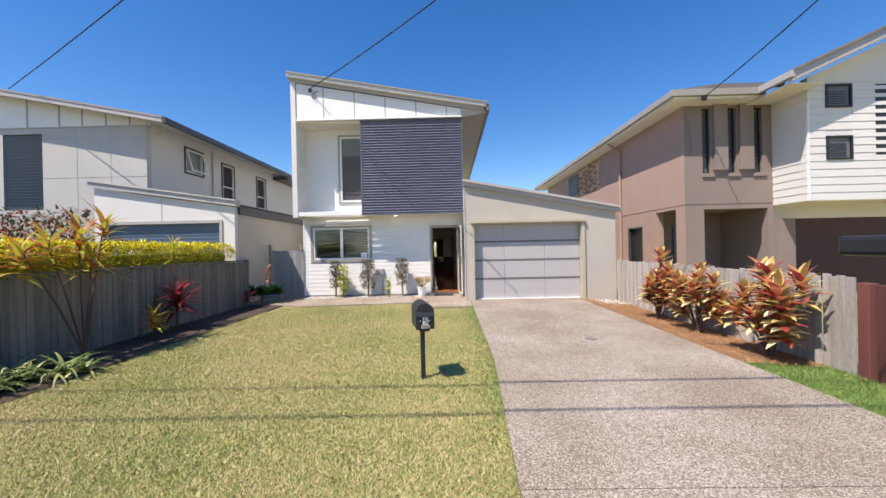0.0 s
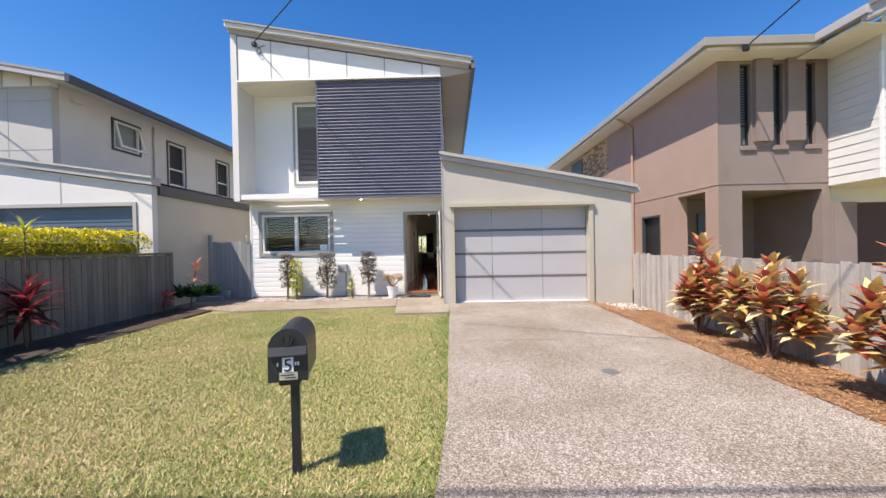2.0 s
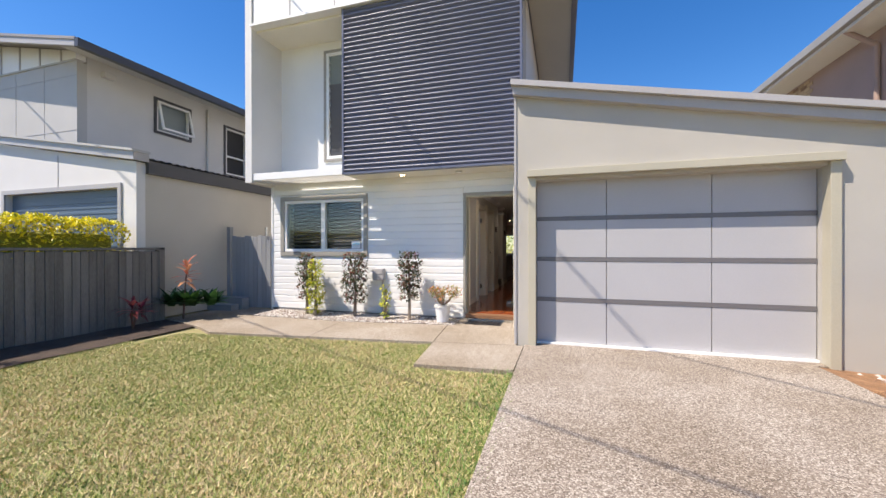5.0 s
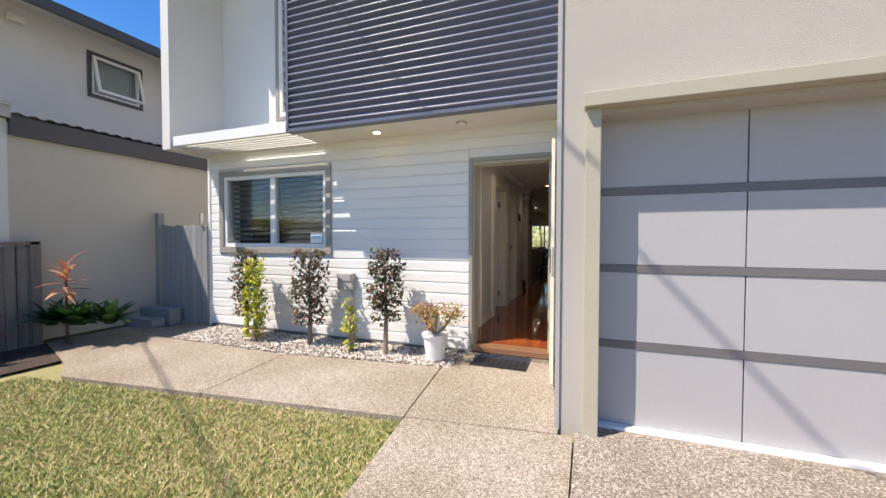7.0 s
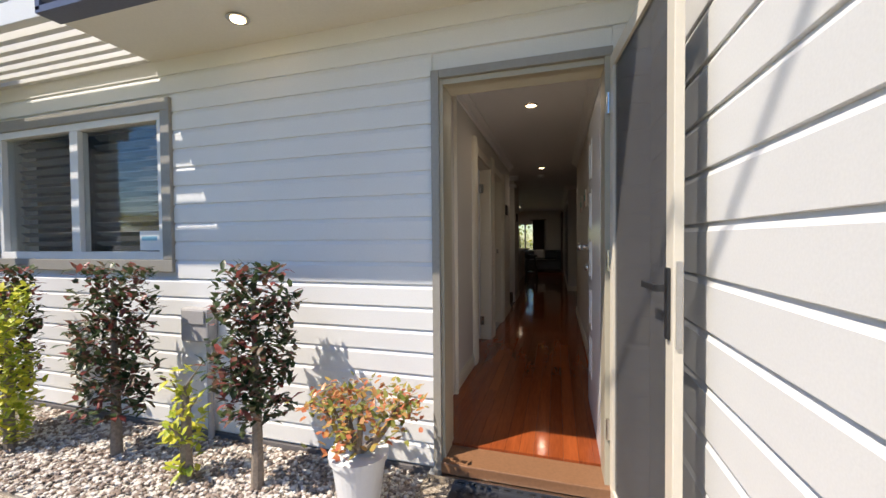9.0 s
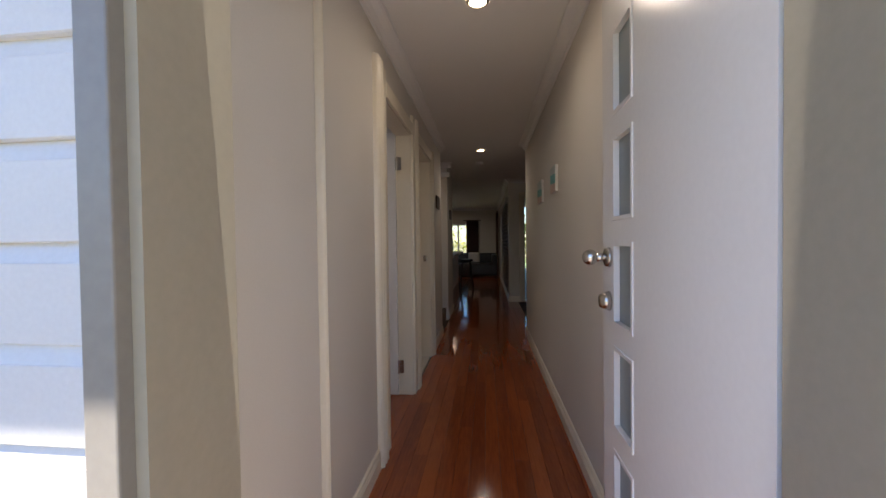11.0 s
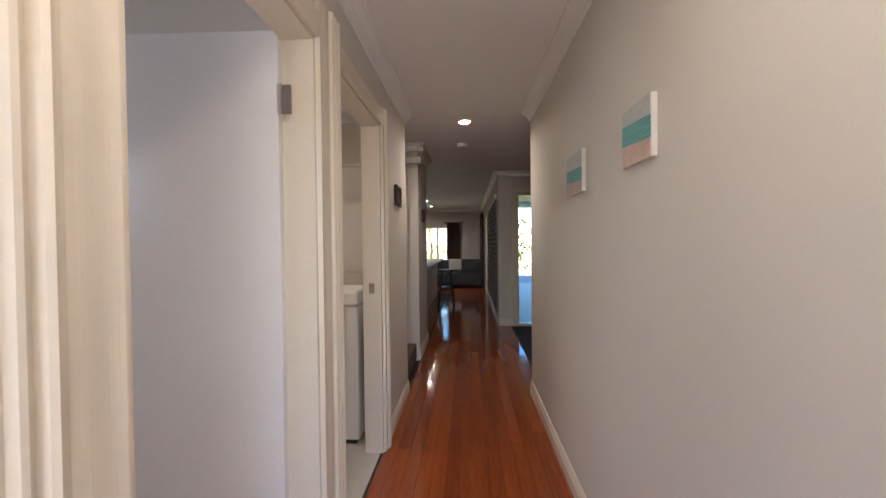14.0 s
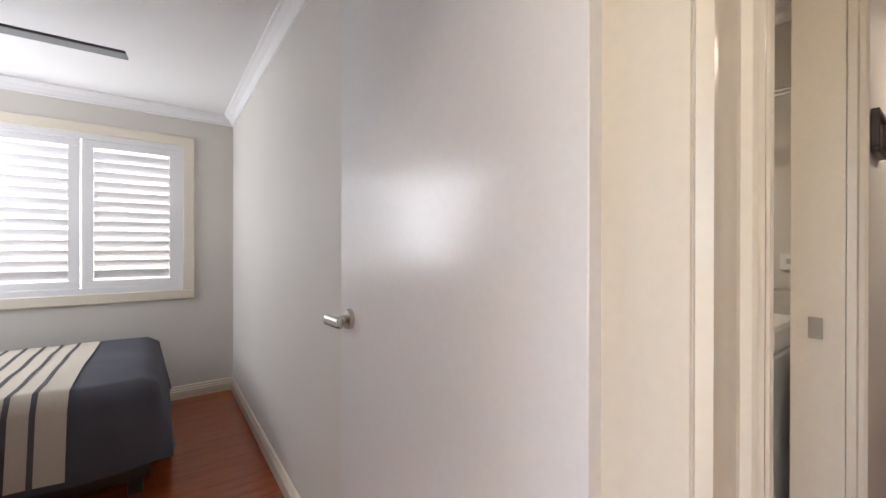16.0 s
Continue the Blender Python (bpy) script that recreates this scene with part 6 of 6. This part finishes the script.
for i in range(14):
    verts, faces = [], []
    c = Vector((R.uniform(-5.75, -4.75), R.uniform(3.9, 5.1), -0.02))
    for k in range(16):
        leaf_strip(verts, faces, c, k * 2.4 + R.random(), R.uniform(0.5, 1.2), R.uniform(0.35, 0.6), 0.022, R.uniform(1.3, 2.1), seg=5)
    add_mesh("tuft", verts, faces, M_LILY, lily)


def leafy(verts, faces, inside, count, size, rnd, lo, hi):
    """Small leaves scattered where inside() says so."""
    made = 0
    while made < count:
        p = Vector([rnd.uniform(a, b2) for a, b2 in zip(lo, hi)])
        if not inside(p):
            continue
        leaf_strip(verts, faces, p, rnd.uniform(0, 6.28), rnd.uniform(-0.5, 1.1), size * rnd.uniform(0.7, 1.3), size * 0.27, rnd.uniform(0, 1.0), seg=2, roundish=True)
        made += 1


def espalier(x, y, h, w, material, count, label, group="", trunk=0.25):
    rnd = random.Random(int(-x * 100))
    t = thing("lilly_pilly", label, "shrub", (x, y, 0), group)
    part("trunk", stem([(x, y, -0.02), (x + 0.01, y, 0.4), (x - 0.01, y + 0.01, h * 0.85)], 0.034, 0.012), M_TRUNK, t)
    for k in range(7):
        z = trunk + (h - trunk) * (k + 0.5) / 8
        part("branch", stem([(x, y, z), (x + rnd.uniform(-1, 1) * w * 0.45, y + rnd.uniform(-0.1, 0.08), z + 0.12)], 0.007, 0.003), M_TRUNK, t)
    def inside(p):
        u = (p.z - trunk) / (h - trunk)
        r = w * 0.5 * (0.75 + 0.35 * noise.noise((p.x * 5, p.y * 5, p.z * 5 + x)) + 0.2 * math.sin(u * 3.1))
        q = math.hypot(p.x - x, (p.y - y) * 1.15)
        return q < r and q > r * 0.15 and noise.noise((p.x * 9, p.y * 9, p.z * 9 + 4)) > -0.2
    verts, faces = [], []
    leafy(verts, faces, inside, count, 0.062, rnd, (x - w, y - w * 0.7, trunk), (x + w, y + w * 0.6, h))
    add_mesh("crown", verts, faces, material, t)
    return t


espalier(-3.66, 12.08, 1.16, 0.42, M_LILLY, 1150, "slim lilly pilly shrub with red tips against the wall", "wall shrubs", 0.3)
espalier(-2.64, 12.10, 1.17, 0.50, M_LILLY, 1350, "slim dark green lilly pilly shrub with red tips", "wall shrubs")
espalier(-1.56, 12.08, 1.18, 0.46, M_LILLY, 1250, "slim lilly pilly with a bare trunk and red tips", "wall shrubs", 0.36)
espalier(-3.38, 11.96, 1.05, 0.34, M_YELLOWG, 800, "yellow-green variegated duranta in front of the dark shrub", trunk=0.05)
espalier(-1.98, 12.02, 0.62, 0.20, M_YELLOWG, 150, "thin young yellow-green shrub in white pebbles", trunk=0.05)
pot = thing("plant_pot", "white round plastic pot on the pebbles", "plant pot", (-0.95, 12.1, 0))
b = bmesh.new()
cyl(b, (-0.95, 12.08, 0.02), (-0.95, 12.08, 0.29), 0.095, 0.135, 32)
part("pot_body", b, M_PLASTIC_W, pot, smooth=False)
part("pot_rim", cyl(bmesh.new(), (-0.95, 12.08, 0.265), (-0.95, 12.08, 0.295), 0.142, 0.145, 32), M_PLASTIC_W, pot)
jade = thing("jade_plant", "jade succulent with red-edged leaves in the white pot", "succulent", (-0.95, 12.08, 0.29))
verts, faces = [], []
for k in range(11):
    a, l2 = k * 2.4, R.uniform(0.12, 0.26)
    tip = Vector((-0.95 + math.cos(a) * l2, 12.08 + math.sin(a) * l2 * 0.8, 0.33 + R.uniform(0.1, 0.24)))
    part("branch", stem([(-0.95, 12.08, 0.28), (-0.95 + math.cos(a) * l2 * 0.5, 12.08 + math.sin(a) * l2 * 0.4, 0.36), tip], 0.014, 0.006), M_TRUNK, jade)
    for j in range(60):
        leaf_strip(verts, faces, tip + Vector((R.gauss(0, 0.055), R.gauss(0, 0.05), R.gauss(0, 0.04))), R.uniform(0, 6.28), R.uniform(-0.2, 1.1), R.uniform(0.03, 0.05), 0.013, 0.2, seg=2)
add_mesh("foliage", verts, faces, M_JADE, jade)

hedge = thing("golden_hedge", "clipped golden duranta hedge behind the paling fence", "hedge", (-6.3, 6, 1.2))
hv, hf = [], []
hr = random.Random(3)
for i in range(17000):
    y, a = hr.uniform(0.5, 10.42), hr.uniform(-0.3, math.pi)
    rx, rz = 0.42, 0.44
    bump_ = 1 + 0.16 * noise.noise((y * 2.2, math.cos(a) * 2, math.sin(a) * 2)) + hr.uniform(-0.10, 0.04)
    px, pz = math.copysign(abs(math.cos(a)) ** 0.6, math.cos(a)), math.copysign(abs(math.sin(a)) ** 0.6, math.sin(a))
    leaf_strip(hv, hf, (-6.32 + px * rx * bump_, y, 1.28 + pz * rz * bump_), hr.uniform(0, 6.28), hr.uniform(-0.3, 1.3), hr.uniform(0.045, 0.085), 0.018, 0.5, seg=2)
add_mesh("foliage", hv, hf, M_HEDGE, hedge)
# added solid core, its darker olive standing in for shade between the leaves
part("inner_mass", B(-6.56, 0.6, 0.8, -6.08, 10.3, 1.50, 0.08), mat("hedge_painted_shade", (0.30, 0.28, 0.03), 0.9, var=0.3), hedge)
structure("ground_west_terrace", B(-16, -3, 0.3, -5.96, 10.55, 0.82), M_SOIL, "raised neighbouring ground behind the fence", "ground")
hedge2 = thing("dark_shrub", "dark green shrub below the neighbouring window", "shrub", (-12.5, 10.9, 0.8))
hv, hf = [], []
for i in range(1600):
    leaf_strip(hv, hf, (hr.uniform(-14.5, -10.4), hr.uniform(10.5, 11.2), hr.uniform(1.4, 2.75) + 0.1 * math.sin(i)), hr.uniform(0, 6.28), hr.uniform(-0.3, 1.3), 0.16, 0.04, 0.6, seg=2)
add_mesh("foliage", hv, hf, M_LILLY, hedge2)
part("trunk", stem([(-12.5, 10.85, 0.8), (-12.4, 10.85, 1.6)], 0.05, 0.03), M_TRUNK, hedge2)

# rear garden foliage seen through the far glass
rg = thing("rear_garden_tree", "leafy green garden tree beyond the rear doors", "tree", (-2.0, 31, 0))
part("trunk", stem([(-2.0, 31, 0), (-1.9, 31, 1.2), (-2.1, 31.1, 2.6)], 0.09, 0.04), M_TRUNK, rg)
hv, hf = [], []
for i in range(1500):
    leaf_strip(hv, hf, (hr.gauss(-1.9, 1.3), hr.gauss(31, 0.5), abs(hr.gauss(1.7, 0.9))), hr.uniform(0, 6.28), hr.uniform(-0.5, 1.2), 0.16, 0.05, 0.6, seg=2)
add_mesh("crown", hv, hf, M_YELLOWG, rg)
cg = thing("courtyard_shrub", "bright green shrub at the end of the courtyard", "shrub", (1.1, 27, 0.06))
part("trunk", stem([(1.1, 27, 0.0), (1.1, 27, 1.2)], 0.05, 0.03), M_TRUNK, cg)
hv, hf = [], []
for i in range(900):
    leaf_strip(hv, hf, (hr.gauss(1.1, 0.4), hr.gauss(27, 0.3), hr.uniform(0.5, 2.3)), hr.uniform(0, 6.28), hr.uniform(-0.5, 1.2), 0.14, 0.045, 0.6, seg=2)
add_mesh("crown", hv, hf, M_YELLOWG, cg)

# pebbles
ICO_V, ICO_F = [], []
b = bmesh.new()
bmesh.ops.create_icosphere(b, subdivisions=1, radius=1)
b.verts.ensure_lookup_table()
ICO_V = np.array([v.co[:] for v in b.verts])
ICO_F = [tuple(v.index for v in f.verts) for f in b.faces]
b.free()


def stones(name, label, count, place, size, material):
    rs = np.random.RandomState(5)
    verts, faces = [], []
    for i in range(count):
        x, y, z = place(rs)
        s = size * rs.uniform(0.6, 1.3) * np.array([1, rs.uniform(0.6, 1), rs.uniform(0.45, 0.8)])
        a = rs.uniform(0, 6.28)
        rot = np.array([[math.cos(a), -math.sin(a), 0], [math.sin(a), math.cos(a), 0], [0, 0, 1]])
        v = (ICO_V * s * rs.uniform(0.85, 1.15, (len(ICO_V), 1))) @ rot.T + np.array([x, y, z])
        o = len(verts)
        verts += [tuple(q) for q in v]
        faces += [(f[0] + o, f[1] + o, f[2] + o) for f in ICO_F]
    me = mesh_from(name, verts, faces, material)
    ob = new(name, me)
    return tagged(ob, label, "pebbles", kind="stuff")


def bed_place(rs):
    x = rs.uniform(-4.6, -0.73)
    front = 11.72 + 0.20 * max(0, min(1, (x + 2.65) / 1.8))
    return x, rs.uniform(front - 0.02, 12.43), -0.005 + rs.uniform(0, 0.018)


stones("white_pebbles", "white and tan pebbles strewn between path and wall", 7800, bed_place, 0.0155, M_PEBBLE)
structure("pebble_base", prism([(-4.7, 11.68), (-2.64, 11.70), (-0.81, 11.92), (-0.72, 12.44), (-4.76, 12.44)], "z", -0.1, -0.012), M_PEBBLE, "pale gravel base under the pebbles", "gravel")
stones("corner_pebbles", "white pebbles at the garage corner by the mulch", 700, lambda rs: (rs.uniform(3.62, 4.6), rs.uniform(10.0, 10.95) , -0.075 + rs.uniform(0, 0.03)), 0.026, M_PEBBLE)

# mulch chips
def mulch():
    rs = random.Random(11)
    verts, faces = [], []
    for i in range(9000):
        x, y = rs.uniform(3.58, 4.62), rs.uniform(4.85, 10.3)
        leaf_strip(verts, faces, (x, y, ground_z(x, y) + 0.03 + rs.uniform(0, 0.025)), rs.uniform(0, 6.28), rs.uniform(-0.3, 0.3), rs.uniform(0.03, 0.09), 0.006, 0.2, seg=1, tipw=0.004)
    return verts, faces


mv, mf = mulch()
me = mesh_from("mulch_chips", mv, mf, mat("mulch_chip", (0.50, 0.29, 0.14), 0.9, island=0.9, col2=(0.20, 0.10, 0.05), bump=0.1))
tagged(new("mulch_chips", me), "loose orange-brown bark chips over the bed", "mulch", kind="stuff")


# turf
def turf(name, label, n, xr, yr, h, material, seed, keep=None):
    rs = np.random.RandomState(seed)
    x, y = rs.uniform(*xr, n), rs.uniform(*yr, n)
    if keep is not None:
        k = keep(x, y)
        x, y = x[k], y[k]
        n = len(x)
    a, lean = rs.uniform(0, 6.283, n), rs.normal(0, 0.75, (2, n))
    hh, w = h * rs.uniform(0.5, 1.3, n), 0.0026 * rs.uniform(0.7, 1.4, n) * (1 + 0.07 * y.clip(0, 10))
    z = np.array([ground_z(q, 0) for q in x]) - 0.016
    v = np.empty((n, 3, 3))
    v[:, 0] = np.stack([x + np.cos(a) * w, y + np.sin(a) * w, z], 1)
    v[:, 1] = np.stack([x - np.cos(a) * w, y - np.sin(a) * w, z], 1)
    v[:, 2] = np.stack([x + lean[0] * hh, y + lean[1] * hh, z + hh], 1)
    me = bpy.data.meshes.new(name)
    me.vertices.add(3 * n), me.loops.add(3 * n), me.polygons.add(n)
    me.vertices.foreach_set("co", v.ravel().astype(np.float32))
    me.loops.foreach_set("vertex_index", np.arange(3 * n, dtype=np.int32))
    me.polygons.foreach_set("loop_start", np.arange(0, 3 * n, 3, dtype=np.int32))
    me.update(calc_edges=True)
    me.materials.append(material)
    return tagged(new(name, me), label, "grass", kind="stuff")


def on_lawn(x, y):
    path_edge = 10.33 + (x + 4.1) * 0.122
    return (y < path_edge) & ~((x > -0.56) & (y > 9.76)) & ~((x < -4.55) & (y > 9.6) & (y > 9.6 + (x + 4.55) * -0.5))


turf("lawn_grass", "mown lawn of patchy green and straw-coloured grass", 820000, (-4.85, 0.53), (0.6, 10.75), 0.026, M_GRASS, 1, on_lawn)
turf("lawn_edge_grass", "longer green grass along the driveway edge", 26000, (-0.1, 0.58), (0.6, 9.85), 0.06, M_GRASSG, 2, lambda x, y: (x < drive_edge(y) + 0.05) & (x > drive_edge(y) + 0.06 - np.random.RandomState(4).exponential(0.16, len(x))))
turf("verge_grass", "bright green grass beside the driveway", 45000, (3.5, 4.75), (0.8, 4.95), 0.06, M_GRASSG, 3)
